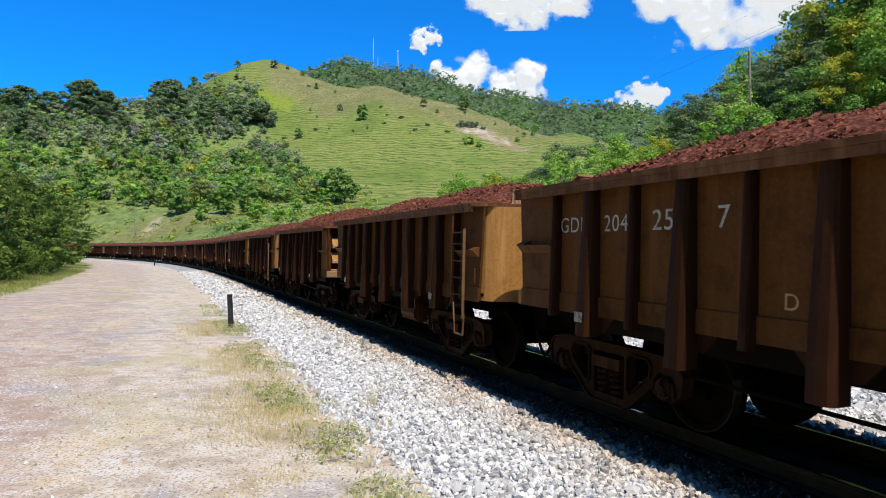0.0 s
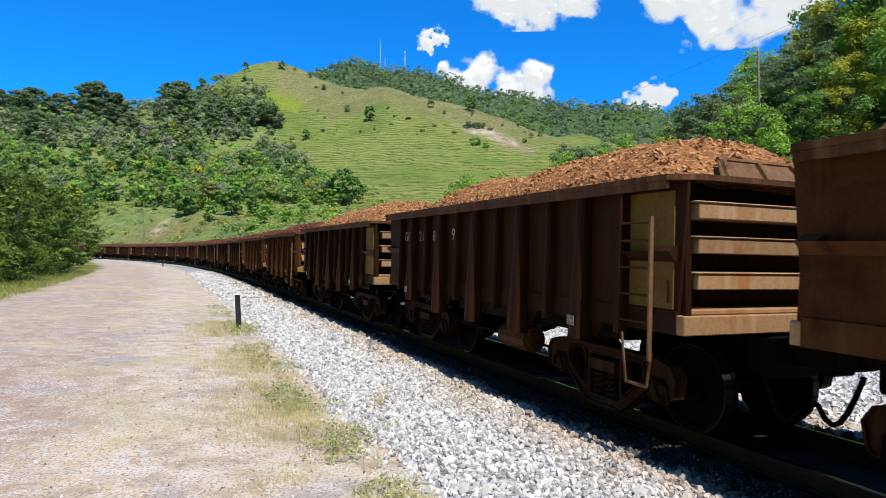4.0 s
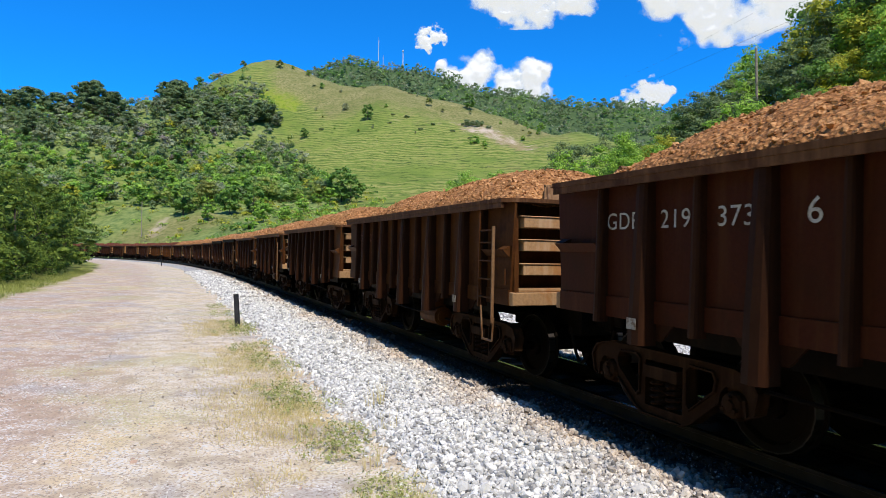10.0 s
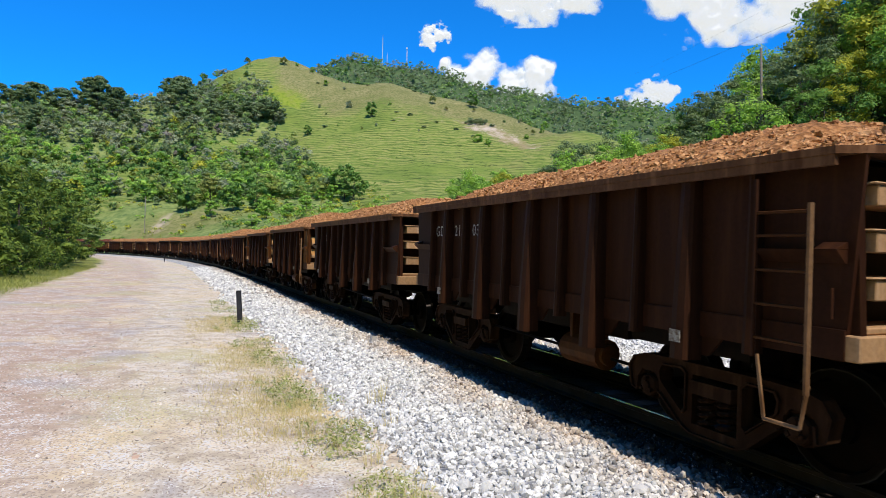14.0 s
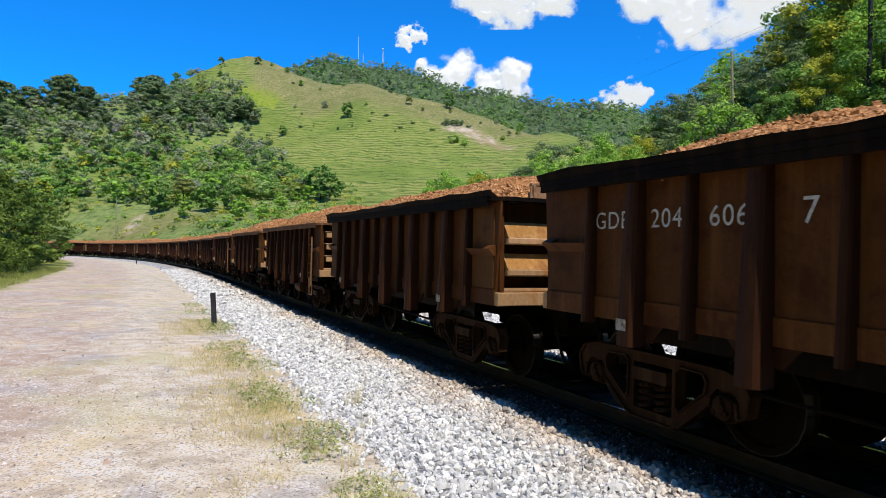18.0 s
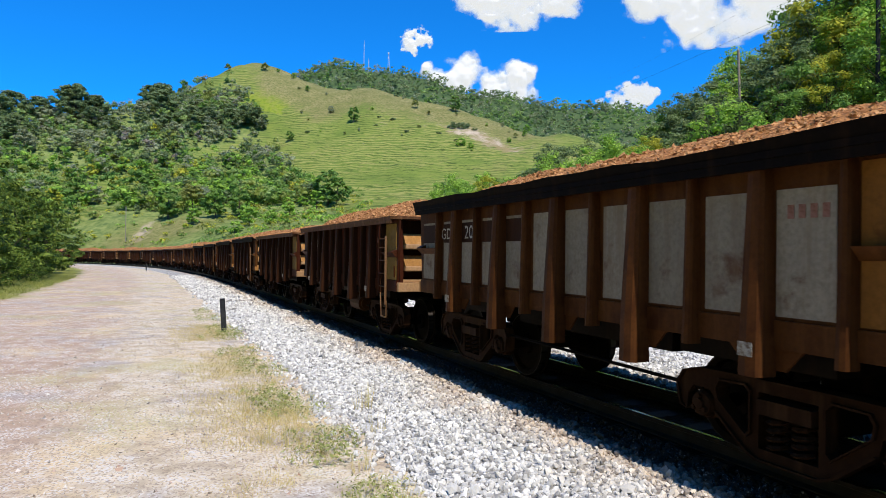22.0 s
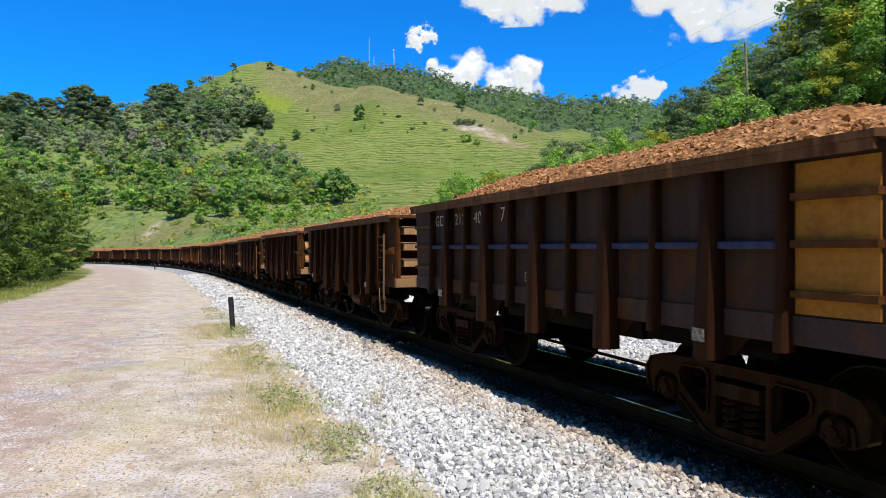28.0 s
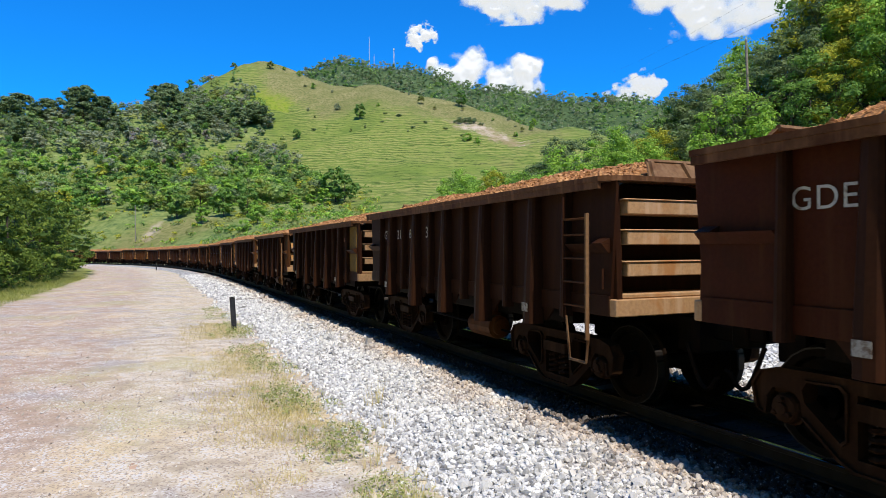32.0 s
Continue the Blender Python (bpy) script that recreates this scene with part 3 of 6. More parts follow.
_t = (1 + 5 ** 0.5) / 2
ICO_V = np.array([(-1, _t, 0), (1, _t, 0), (-1, -_t, 0), (1, -_t, 0), (0, -1, _t), (0, 1, _t), (0, -1, -_t), (0, 1, -_t), (_t, 0, -1), (_t, 0, 1), (-_t, 0, -1), (-_t, 0, 1)]) / 1.9
ICO_F = np.array([(0, 11, 5), (0, 5, 1), (0, 1, 7), (0, 7, 10), (0, 10, 11), (1, 5, 9), (5, 11, 4), (11, 10, 2), (10, 7, 6), (7, 1, 8), (3, 9, 4), (3, 4, 2), (3, 2, 6), (3, 6, 8), (3, 8, 9), (4, 9, 5), (2, 4, 11), (6, 2, 10), (8, 6, 7), (9, 8, 1)])


CUBE_V = np.array([(a, b_, c) for a in (-1, 1) for b_ in (-1, 1) for c in (-1, 1)]) * 0.72
CUBE_F = np.array([(0, 1, 3), (0, 3, 2), (4, 6, 7), (4, 7, 5), (0, 4, 5), (0, 5, 1), (2, 3, 7), (2, 7, 6), (0, 2, 6), (0, 6, 4), (1, 5, 7), (1, 7, 3)])


def turns(rng, n):
    q = rng.normal(size=(n, 4))
    q /= np.linalg.norm(q, axis=1)[:, None]
    w, x, y, z = q.T
    return np.stack([1 - 2 * (y * y + z * z), 2 * (x * y - z * w), 2 * (x * z + y * w), 2 * (x * y + z * w), 1 - 2 * (x * x + z * z), 2 * (y * z - x * w),
                     2 * (x * z - y * w), 2 * (y * z + x * w), 1 - 2 * (x * x + y * y)], 1).reshape(n, 3, 3)


def pebbles(rng, centres, size, verts=ICO_V, faces=ICO_F, jag=0.35):
    """Many angular stones as arrays of vertices and faces."""
    n, k = len(centres), len(verts)
    shape = verts[None] * (1 + jag * (rng.random((n, k, 1)) - 0.5) * 2)
    shape = shape * (np.array([1.25, 0.95, 0.72]) * (0.8 + 0.4 * rng.random((n, 3))))[:, None, :]
    shape = np.einsum("nij,nkj->nki", turns(rng, n), shape) * np.asarray(size).reshape(-1, 1, 1) * 0.5
    v = (shape + centres[:, None, :]).reshape(-1, 3)
    f = (faces[None] + (np.arange(n) * k)[:, None, None]).reshape(-1, 3)
    return v, f


PATCH = (2.35, 3.05, 2.0, 2.9)  # where the stones are pieces of their own: along the line, across it


def make_stones():
    rng = np.random.default_rng(11)
    vs, fs, ls, at = [], [], [], 0
    for s0, s1, l0, l1, dens, size in ((-3, 9, 0.75, 3.7, 620, 0.046), (9, 24, 0.75, 3.7, 330, 0.062), (24, 60, 0.8, 3.7, 80, 0.10), (-3, 14, -6.4, -0.75, 210, 0.062), (14, 44, -6.4, -0.75, 50, 0.12)):
        n = int((s1 - s0) * (l1 - l0) * dens)
        s, lat = rng.uniform(s0, s1, n), rng.uniform(l0, l1, n)
        keep = np.abs(lat) < np.where(lat < 0, 6.0, 3.2) + 0.45 * vnoise(s / 1.3, lat * 0 + 5) + 0.25 * (rng.random(n) < 0.15)
        keep &= (s < PATCH[0]) | (s > PATCH[1]) | (lat < PATCH[2]) | (lat > PATCH[3])
        s, lat = s[keep], lat[keep]
        size_n = size * rng.lognormal(0, 0.25, len(s))
        x, y, z, _ = on_track(s, lat, np.maximum(bed_z(lat, s), -0.265) + size_n * (0.45 * rng.random(len(s)) - 0.1))
        shape = (ICO_V, ICO_F) if s1 <= 9 else (CUBE_V, CUBE_F)
        v, f = pebbles(rng, np.stack([x, y, z], 1), size_n, *shape, 0.3)
        vs.append(v), fs.append(f + at), ls.append(np.repeat(np.abs(lat), len(shape[0])))
        at += len(v)
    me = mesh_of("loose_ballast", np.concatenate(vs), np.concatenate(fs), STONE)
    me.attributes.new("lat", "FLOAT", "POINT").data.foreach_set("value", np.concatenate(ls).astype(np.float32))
    tagged(new("loose_ballast", me), "loose angular pieces of crushed pale stone", "ballast", kind="stuff")


make_stones()


def strip(name, sv, section, mat):
    """A bar of that section (lat, z) along the track."""
    k = len(section)
    pts = []
    for l, h in section:
        x, y, z, _ = on_track(sv, np.full_like(sv, l), h)
        pts.append(np.stack([x, y, z], 1))
    v = np.stack(pts, 1).reshape(-1, 3)
    i, j = np.meshgrid(np.arange(len(sv) - 1), np.arange(k), indexing="ij")
    a, b_ = (i * k + j).ravel(), (i * k + (j + 1) % k).ravel()
    return mesh_of(name, v, np.stack([a, b_, b_ + k, a + k], 1)[:, ::-1], mat)


railway = thing("railway_track", pose(0, 0, 0), "single railway line of two worn steel rails on sleepers", "railway track", kind="structure")
_sv = np.concatenate([np.arange(-480, -20, 8.0), np.arange(-20, 300, 1.0), np.arange(300, 700, 8.0)])
for side in (0.56, -0.56):
    sec = [(-0.065, -0.155), (0.065, -0.155), (0.065, -0.14), (0.012, -0.125), (0.012, -0.045), (0.036, -0.035), (0.036, -0.004), (0.028, 0.0), (-0.028, 0.0), (-0.036, -0.004), (-0.036, -0.035), (-0.012, -0.045), (-0.012, -0.125), (-0.065, -0.14)]
    part("rail", strip("rail", _sv, [(side + a, h) for a, h in sec], RAILHEAD), None, railway, "worn steel rail")
BAND, nt, b = material("polished_rail_band", 0.16, 1.0)
paint(nt, b, ramp(nt, noise_node(nt, coords(nt), 3), (0.3, (0.22, 0.20, 0.19)), (0.8, (0.40, 0.38, 0.36))))
for side in (0.56, -0.56):
    part("running_band", strip("running_band", _sv, [(side + 0.026, 0.0005), (side + 0.024, 0.003), (side - 0.020, 0.003), (side - 0.022, 0.0005)], BAND), None, railway, "polished running surface")
_sl = finish(boxes((-0.11, 0.11, -1.05, 1.05, -0.36, -0.165)), "sleeper", UNDER)
for k in range(70):
    x, y, z, th = on_track(-8 + k * 0.6)
    o = part("sleeper", _sl, None, railway)
    o.matrix_basis = pose(x, y, z, 0, 0, 90 - math.degrees(th))


def grit():
    """Small stones strewn over the dirt."""
    rng = np.random.default_rng(29)
    n = 26000
    s, lat = 22 * rng.random(n) ** 1.5 - 2.5, rng.uniform(3.5, 11, n)
    x, y, _, _ = on_track(s, lat)
    keep = fbm(x / 1.5, y / 1.5 + 20) + 0.3 * rng.random(n) > 0.55
    x, y = x[keep], y[keep]
    z, _, _ = land(x, y)
    half = np.array([(1, 0, 0), (-0.5, 0.87, 0), (-0.5, -0.87, 0), (0, 0, 0.8)])
    v, f = pebbles(rng, np.stack([x, y, z + 0.002], 1), 0.022 * rng.lognormal(0, 0.45, len(x)), half, np.array([(0, 1, 3), (1, 2, 3), (2, 0, 3), (0, 2, 1)]), 0.2)
    tagged(new("road_grit", mesh_of("road_grit", v, f, GRIT)), "small pale stones strewn on the dirt track", "gravel", kind="stuff")


grit()

# ---- the ore wagons ----
PITCH, HALF, TOP, SILL = 9.003, 3.945, 2.405, 1.055
RIBS = tuple((-3.23 + 0.636 * k, (0, 1, 0, 2, 0, 2, 0, 2, 0, 1, 0)[k]) for k in range(11))
BOGIE_AT, AXLE_AT = 2.58, 0.80


def bevelled(bm, off=0.012, seg=1):
    bmesh.ops.bevel(bm, geom=list(bm.edges), offset=off, segments=seg, affect="EDGES", clamp_overlap=True)
    return bm


def plate(loops, to3d, k0, k1):
    """A flat solid from an outline and its holes, given as loops of (a, b); to3d places a, b and the depth."""
    flat = bmesh.new()
    edges = []
    for loop in loops:
        vs = [flat.verts.new((a, b_, 0)) for a, b_ in loop]
        edges += [flat.edges.new((vs[i], vs[(i + 1) % len(vs)])) for i in range(len(vs))]
    bmesh.ops.triangle_fill(flat, use_beauty=True, use_dissolve=False, edges=edges)
    flat.verts.index_update()
    bm = bmesh.new()
    lo = [bm.verts.new(to3d(v.co.x, v.co.y, k0)) for v in flat.verts]
    hi = [bm.verts.new(to3d(v.co.x, v.co.y, k1)) for v in flat.verts]
    for f in flat.faces:
        ids = [v.index for v in f.verts]
        bm.faces.new([lo[i] for i in ids])
        bm.faces.new([hi[i] for i in reversed(ids)])
    at = 0
    for loop in loops:
        n = len(loop)
        for i in range(n):
            a, b_ = at + i, at + (i + 1) % n
            bm.faces.new((lo[a], lo[b_], hi[b_], hi[a]))
        at += n
    flat.free()
    return bm


def rib_mesh(kind, mat):
    """A pressed side post: rounded front, deeper towards its foot; the long ones carry a gusset plate."""
    w, d0, d1, foot = ((0.045, 0.10, 0.13, 0.98), (0.095, 0.12, 0.19, 0.84), (0.10, 0.12, 0.20, 0.74))[kind]
    def ring(z, d, w):
        return [(-w, 1.29, z), (-w, 1.29 + d * 0.72, z), (-w * 0.72, 1.29 + d * 0.93, z), (0, 1.29 + d, z), (w * 0.72, 1.29 + d * 0.93, z), (w, 1.29 + d * 0.72, z), (w, 1.29, z)]
    bm = bmesh.new()
    hull(bm, ring(1.2, d1 * 0.93, w), ring(TOP - 0.08, d0, w * 0.72))
    low = [(x, max(1.24, min(y, 1.29 + d1)), z) for x, y, z in ring(foot, d1, w * 1.05)]
    hull(bm, low, ring(1.2, d1 * 0.93, w))
    if kind:
        a, b_, z = 0.33, 0.17, 0.88
        hull(bm, [(-a, 1.268, 1.06), (a, 1.268, 1.06), (b_, 1.268, z), (-b_, 1.268, z)], [(-a, 1.288, 1.06), (a, 1.288, 1.06), (b_, 1.288, z), (-b_, 1.288, z)])
    return finish(bm, "rib", mat)


def heap(rng, red, rough, full=0.9):
    """The load: two humps of broken ore with lumps on it."""
    nx, ny = 80, 24
    gx, gy = np.meshgrid(np.linspace(-3.86, 3.86, nx), np.linspace(-1.26, 1.26, ny), indexing="ij")
    p1, late, dip, sag = rng.uniform(0, 9), rng.uniform(0.0, 0.55), rng.uniform(-0.6, 0.9), rng.uniform(0.02, 0.12)
    def top(x, y):
        h = np.interp(x, [-3.86, -3.62, -3.15, -2.3, 0.0, 1.6 - late, 2.75 - late, 3.3 - late, 3.78 - 0.5 * late, 3.9], [-0.04, 0.28, 0.56, 0.60, 0.58, 0.60, 0.50, 0.34, 0.12, -0.06])
        h = h - sag * np.exp(-((x - dip) / 0.7) ** 2)
        return TOP - 0.03 + full * h * (1 - (np.abs(y) / 1.27) ** 2.4) * 1.04 - 0.12 * smooth(1.12, 1.26, np.abs(y)) + 0.07 * (fbm(x * 1.2 + 40 * p1, y * 1.2 + 11, 3) - 0.5)
    gz = top(gx, gy) + 0.07 * (vnoise(gx * 9 + 17 * p1, gy * 9) - 0.5)
    a = (np.arange(nx - 1)[:, None] * ny + np.arange(ny - 1)).ravel()
    quads = np.stack([a, a + ny, a + ny + 1, a + 1], 1)
    v = np.stack([gx, gy, gz], 2).reshape(-1, 3)
    tri = np.concatenate([quads[:, [0, 1, 2]], quads[:, [0, 2, 3]]])
    n = rough
    x, y = rng.uniform(-3.7, 3.7, n), rng.uniform(-1.24, 1.24, n)
    pv, pf = pebbles(rng, np.stack([x, y, top(x, y) - 0.004], 1), 0.039 * rng.lognormal(0, 0.30, n), CUBE_V, CUBE_F, 0.42)
    me = mesh_of("load", np.concatenate([v, pv]), np.concatenate([tri, pf + len(v)]))
    for mat in RED_ORE if red else ORANGE_ORE:
        me.materials.append(mat)
    me.polygons.foreach_set("material_index", np.repeat([1, 0], [len(tri), len(pf)]).astype(np.int32))
    return me


_rng = np.random.default_rng(3)
LOADS = {red: [heap(_rng, red, 4000, k) for k in (0.50, 0.74, 0.96, 1.12)] for red in (False, True)}
FAR_LOADS = [heap(_rng, True, 250) for _ in range(3)]


def ring_solid(profile, n=28, capped=True):
    """A solid turned about the y axis from (radius, y) pairs."""
    bm = bmesh.new()
    rows = [[bm.verts.new((r * math.cos(2 * math.pi * i / n), y, r * math.sin(2 * math.pi * i / n))) for i in range(n)] for r, y in profile]
    for a, b_ in zip(rows, rows[1:]):
        for i in range(n):
            bm.faces.new((a[i], a[(i + 1) % n], b_[(i + 1) % n], b_[i]))
    if capped:
        bm.faces.new(rows[0])
        bm.faces.new(rows[-1])
    else:
        for i in range(n):
            bm.faces.new((rows[-1][i], rows[-1][(i + 1) % n], rows[0][(i + 1) % n], rows[0][i]))
    return bm


def side_frame_mesh():
    """A cast bogie side: bowed plate with two rounded triangular windows, a spring window and pedestal jaws."""
    right = [(0.50, 0.745), (0.84, 0.735), (1.0, 0.69), (1.075, 0.58), (1.04, 0.40), (0.965, 0.36), (0.95, 0.50), (0.90, 0.57), (0.73, 0.57), (0.675, 0.51), (0.655, 0.40), (0.37, 0.165), (0.26, 0.115)]
    outer = right + [(-x, z) for x, z in reversed(right)]
    tri = [(0.60, 0.66), (0.36, 0.67), (0.315, 0.63), (0.315, 0.33), (0.35, 0.295), (0.615, 0.51), (0.635, 0.60)]
    holes = [tri, [(-x, z) for x, z in reversed(tri)], [(-0.245, 0.64), (0.245, 0.64), (0.245, 0.21), (-0.245, 0.21)]]
    bm = plate([outer] + holes, lambda a, b_, k: (a, k, b_), -0.06, 0.05)
    # the raised flange round the casting
    for loop, c in ((outer, (0, 0.44)), (tri, (0.46, 0.52)), ([(-x, z) for x, z in tri], (-0.46, 0.52))):
        d = -0.035 if loop is outer else 0.022
        ins = []
        for x, z in loop:
            v = Vector((x - c[0], z - c[1]))
            if loop is outer:
                v = v - v.normalized() * 0.024
            else:
                v = v * (1 + d / v.length)
            ins.append((c[0] + v.x, c[1] + v.y))
        n = len(loop)
        for i in range(n):
            if loop is outer and (6 <= i <= 9 or n - 11 <= i <= n - 8):
                continue
            k = (i + 1) % n
            hull(bm, [(loop[i][0], 0.051, loop[i][1]), (loop[k][0], 0.051, loop[k][1]), (ins[k][0], 0.051, ins[k][1]), (ins[i][0], 0.051, ins[i][1])],
                 [(loop[i][0], 0.078, loop[i][1]), (loop[k][0], 0.078, loop[k][1]), (ins[k][0], 0.078, ins[k][1]), (ins[i][0], 0.078, ins[i][1])])
    return finish(bm, "side_frame", BOGIE)


def spring_mesh():
    """A nest of two coil springs under the bolster's end."""
    bm = bmesh.new()
    for cx in (-0.105, 0.105):
        pts = [Vector((cx + 0.074 * math.cos(k * 0.7854), 0.074 * math.sin(k * 0.7854), 0.235 + 0.0078 * k)) for k in range(32)]
        tube(bm, pts, 0.019, 4)
    box(bm, -0.225, 0.225, -0.10, 0.10, 0.485, 0.60)
    return finish(bm, "spring", BOGIE)


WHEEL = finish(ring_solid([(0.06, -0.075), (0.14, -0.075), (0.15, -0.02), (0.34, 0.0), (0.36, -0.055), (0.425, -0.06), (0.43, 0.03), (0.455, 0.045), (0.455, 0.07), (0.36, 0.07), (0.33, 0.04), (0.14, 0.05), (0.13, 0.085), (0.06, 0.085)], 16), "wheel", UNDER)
TYRE = finish(ring_solid([(0.415, -0.062), (0.427, -0.062), (0.4325, 0.028), (0.42, 0.03)], 20, False), "tread", TREAD)
AXLE = finish(rods(((0, -0.5, 0), (0, 0.5, 0), 0.085), ((0, -0.98, 0), (0, 0.98, 0), 0.06), n=12), "axle", UNDER)
BOX = ring_solid([(0.02, 0.150), (0.045, 0.148), (0.05, 0.125), (0.10, 0.115), (0.112, 0.09), (0.118, 0.04), (0.135, 0.03), (0.135, -0.08)], 12)
for _k in range(3):
    _a = math.radians(90 + 120 * _k)
    rod(BOX, (0.068 * math.cos(_a), 0.11, 0.068 * math.sin(_a)), (0.068 * math.cos(_a), 0.152, 0.068 * math.sin(_a)), 0.021, n=6)
box(BOX, -0.15, 0.15, -0.06, 0.05, 0.10, 0.17)
BOX = finish(BOX, "axle_box", BOGIE)
FRAME, SPRING = side_frame_mesh(), spring_mesh()
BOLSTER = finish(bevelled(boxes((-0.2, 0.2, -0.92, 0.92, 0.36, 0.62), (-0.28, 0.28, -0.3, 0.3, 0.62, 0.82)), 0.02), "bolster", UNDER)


def bogie(parent, x):
    b = part("bogie", BOLSTER, None, parent, "four-wheeled cast steel bogie")
    b.matrix_basis = pose(x, 0, 0)
    for sg in (1, -1):
        o = part("side_frame", FRAME, None, b, "rust-brown cast side frame")
        o.matrix_basis = pose(0, sg * 0.98, 0)
        part("spring", SPRING, None, b).matrix_basis = pose(0, sg * 0.98, 0)
    for ax in (-AXLE_AT, AXLE_AT):
        w = part("wheelset", AXLE, None, b, "pair of wheels on an axle")
        w.matrix_basis = pose(ax, 0, 0.432)
        for sg in (1, -1):
            part("axle_box", BOX, None, b).matrix_basis = pose(ax, sg * 0.93, 0.43, 0, 0, 0 if sg > 0 else 180)
    return b


# one mesh for a wheel pair, so that a wheelset stays one sub-part
def joined(name, rows):
    bm = bmesh.new()
    mats = []
    for me, m in rows:
        t = me.copy()
        t.transform(m)
        k = len(bm.faces)
        bm.from_mesh(t)
        bm.faces.ensure_lookup_table()
        if me.materials[0] not in mats:
            mats.append(me.materials[0])
        for fc in bm.faces[k:]:
            fc.material_index = mats.index(me.materials[0])
    me = bpy.data.meshes.new(name)
    bm.to_mesh(me)
    bm.free()
    for m in mats:
        me.materials.append(m)
    return me


AXLE = joined("wheelset", [(AXLE, pose(0, 0, 0)), (WHEEL, pose(0, 0.55, 0, 0, 0, 180)), (WHEEL, pose(0, -0.55, 0)), (TYRE, pose(0, 0.55, 0, 0, 0, 180)), (TYRE, pose(0, -0.55, 0))])


RUNG = finish(rods(((-3.32, 1.44, 0), (-3.77, 1.46, 0), 0.012), n=5), "rung", STEELS["brown"])


def wagon(colour, end, rail=False, board=False, ladder=False, patch=""):
    """An open ore wagon on two bogies, built round its middle at rail level; its left side is +y."""
    mat = STEELS[colour]
    grey = colour == "grey"
    if grey:
        mat = STEELS["brown"]
    end_mat = STEELS["tan"] if grey else mat
    bar_mat = STEELS["orange"] if colour in ("grey", "tan") else BARS
    top = thing("ore_wagon", pose(0, 0, 0), "", "wagon")
    for sg in (1, -1):
        turn = pose(0, 0, 0, 0, 0, 0 if sg > 0 else 180)
        sheet = bmesh.new()
        a, b_ = HALF - 0.05, HALF + 0.06
        hull(sheet, [(-a, 1.26, SILL), (a, 1.26, SILL), (a, 1.292, SILL), (-a, 1.292, SILL)], [(-b_, 1.26, TOP - 0.02), (b_, 1.26, TOP - 0.02), (b_, 1.292, TOP - 0.02), (-b_, 1.292, TOP - 0.02)])
        part("side_sheet", sheet, mat, top).matrix_basis = turn
        part("lower_rail", boxes((-HALF + 0.04, HALF - 0.04, 1.292, 1.312, SILL - 0.02, 1.235)), STEELS["brown"] if colour == "grey" else mat, top).matrix_basis = turn
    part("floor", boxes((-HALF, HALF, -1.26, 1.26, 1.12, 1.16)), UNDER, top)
    part("centre_sill", boxes((-HALF + 0.1, HALF - 0.1, -0.22, 0.22, 0.72, 1.115)), UNDER, top, "near-black centre sill")
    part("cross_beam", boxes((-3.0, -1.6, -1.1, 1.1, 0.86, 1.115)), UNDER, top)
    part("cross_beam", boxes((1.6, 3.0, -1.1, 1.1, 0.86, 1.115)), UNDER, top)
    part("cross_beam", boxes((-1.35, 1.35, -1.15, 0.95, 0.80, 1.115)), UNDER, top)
    if ladder:
        x = -0.75
        tank = rods(((x - 0.34, 1.0, 0.60), (x + 0.34, 1.0, 0.60), 0.165), ((x - 0.39, 1.0, 0.60), (x + 0.39, 1.0, 0.60), 0.11), n=14)
        box(tank, x - 0.22, x - 0.17, 0.9, 1.1, 0.60, 1.0)
        box(tank, x + 0.17, x + 0.22, 0.9, 1.1, 0.60, 1.0)
        part("brake_tank", tank, STEELS["brown"], top, "rust-brown brake air tank")
    part("brake_rod", rods(((-1.75, 0.98, 0.56), (1.75, 0.98, 0.60), 0.018), n=6), UNDER, top)
    ex, ey = HALF + 0.12, 1.44
    ring = [(ex, -1.2), (ex, 1.2), (ex - 0.16, ey), (-ex + 0.16, ey), (-ex, 1.2), (-ex, -1.2), (-ex + 0.16, -ey), (ex - 0.16, -ey)]
    inner = [(HALF - 0.12, -1.24), (HALF - 0.12, 1.24), (-HALF + 0.12, 1.24), (-HALF + 0.12, -1.24)]
    rim = plate([ring, inner], lambda a, b_, k: (a, b_, k), TOP - 0.05, TOP)
    for sg in (1, -1):
        y0, y1 = sorted((sg * 1.395, sg * 1.432))
        box(rim, -ex + 0.17, ex - 0.17, y0, y1, TOP - 0.12, TOP - 0.051)
    part("rim", rim, RIM if not board else BLACK, top, "rubbed steel top rim")
    if board:
        rg = random.Random(len(colour) + 2)
        for sg in (1, -1):
            bm = bmesh.new()
            rows = []
            for k in range(15):
                x, h = -HALF + 2 * HALF * k / 14, rg.uniform(0.06, 0.11)
                rows.append([bm.verts.new(p) for p in ((x, sg * 1.30, TOP), (x, sg * 1.43, TOP), (x, sg * 1.46, TOP + h), (x, sg * 1.42, TOP + h))])
            for a, b_ in zip(rows, rows[1:]):
                for i in range(4):
                    bm.faces.new((a[i], a[(i + 1) % 4], b_[(i + 1) % 4], b_[i]))
            bm.faces.new(rows[0])
            bm.faces.new(rows[-1])
            part("top_board", bm, BLACK, top, "black ragged edge board")
    post = STEELS["brown" if colour == "grey" else "post"]
    ribs = [rib_mesh(k, post) for k in range(3)]
    for sg in (1, -1):
        for x, k in RIBS:
            part("rib", ribs[k], None, top).matrix_basis = pose(x * sg, 0, 0, 0, 0, 0 if sg > 0 else 180)
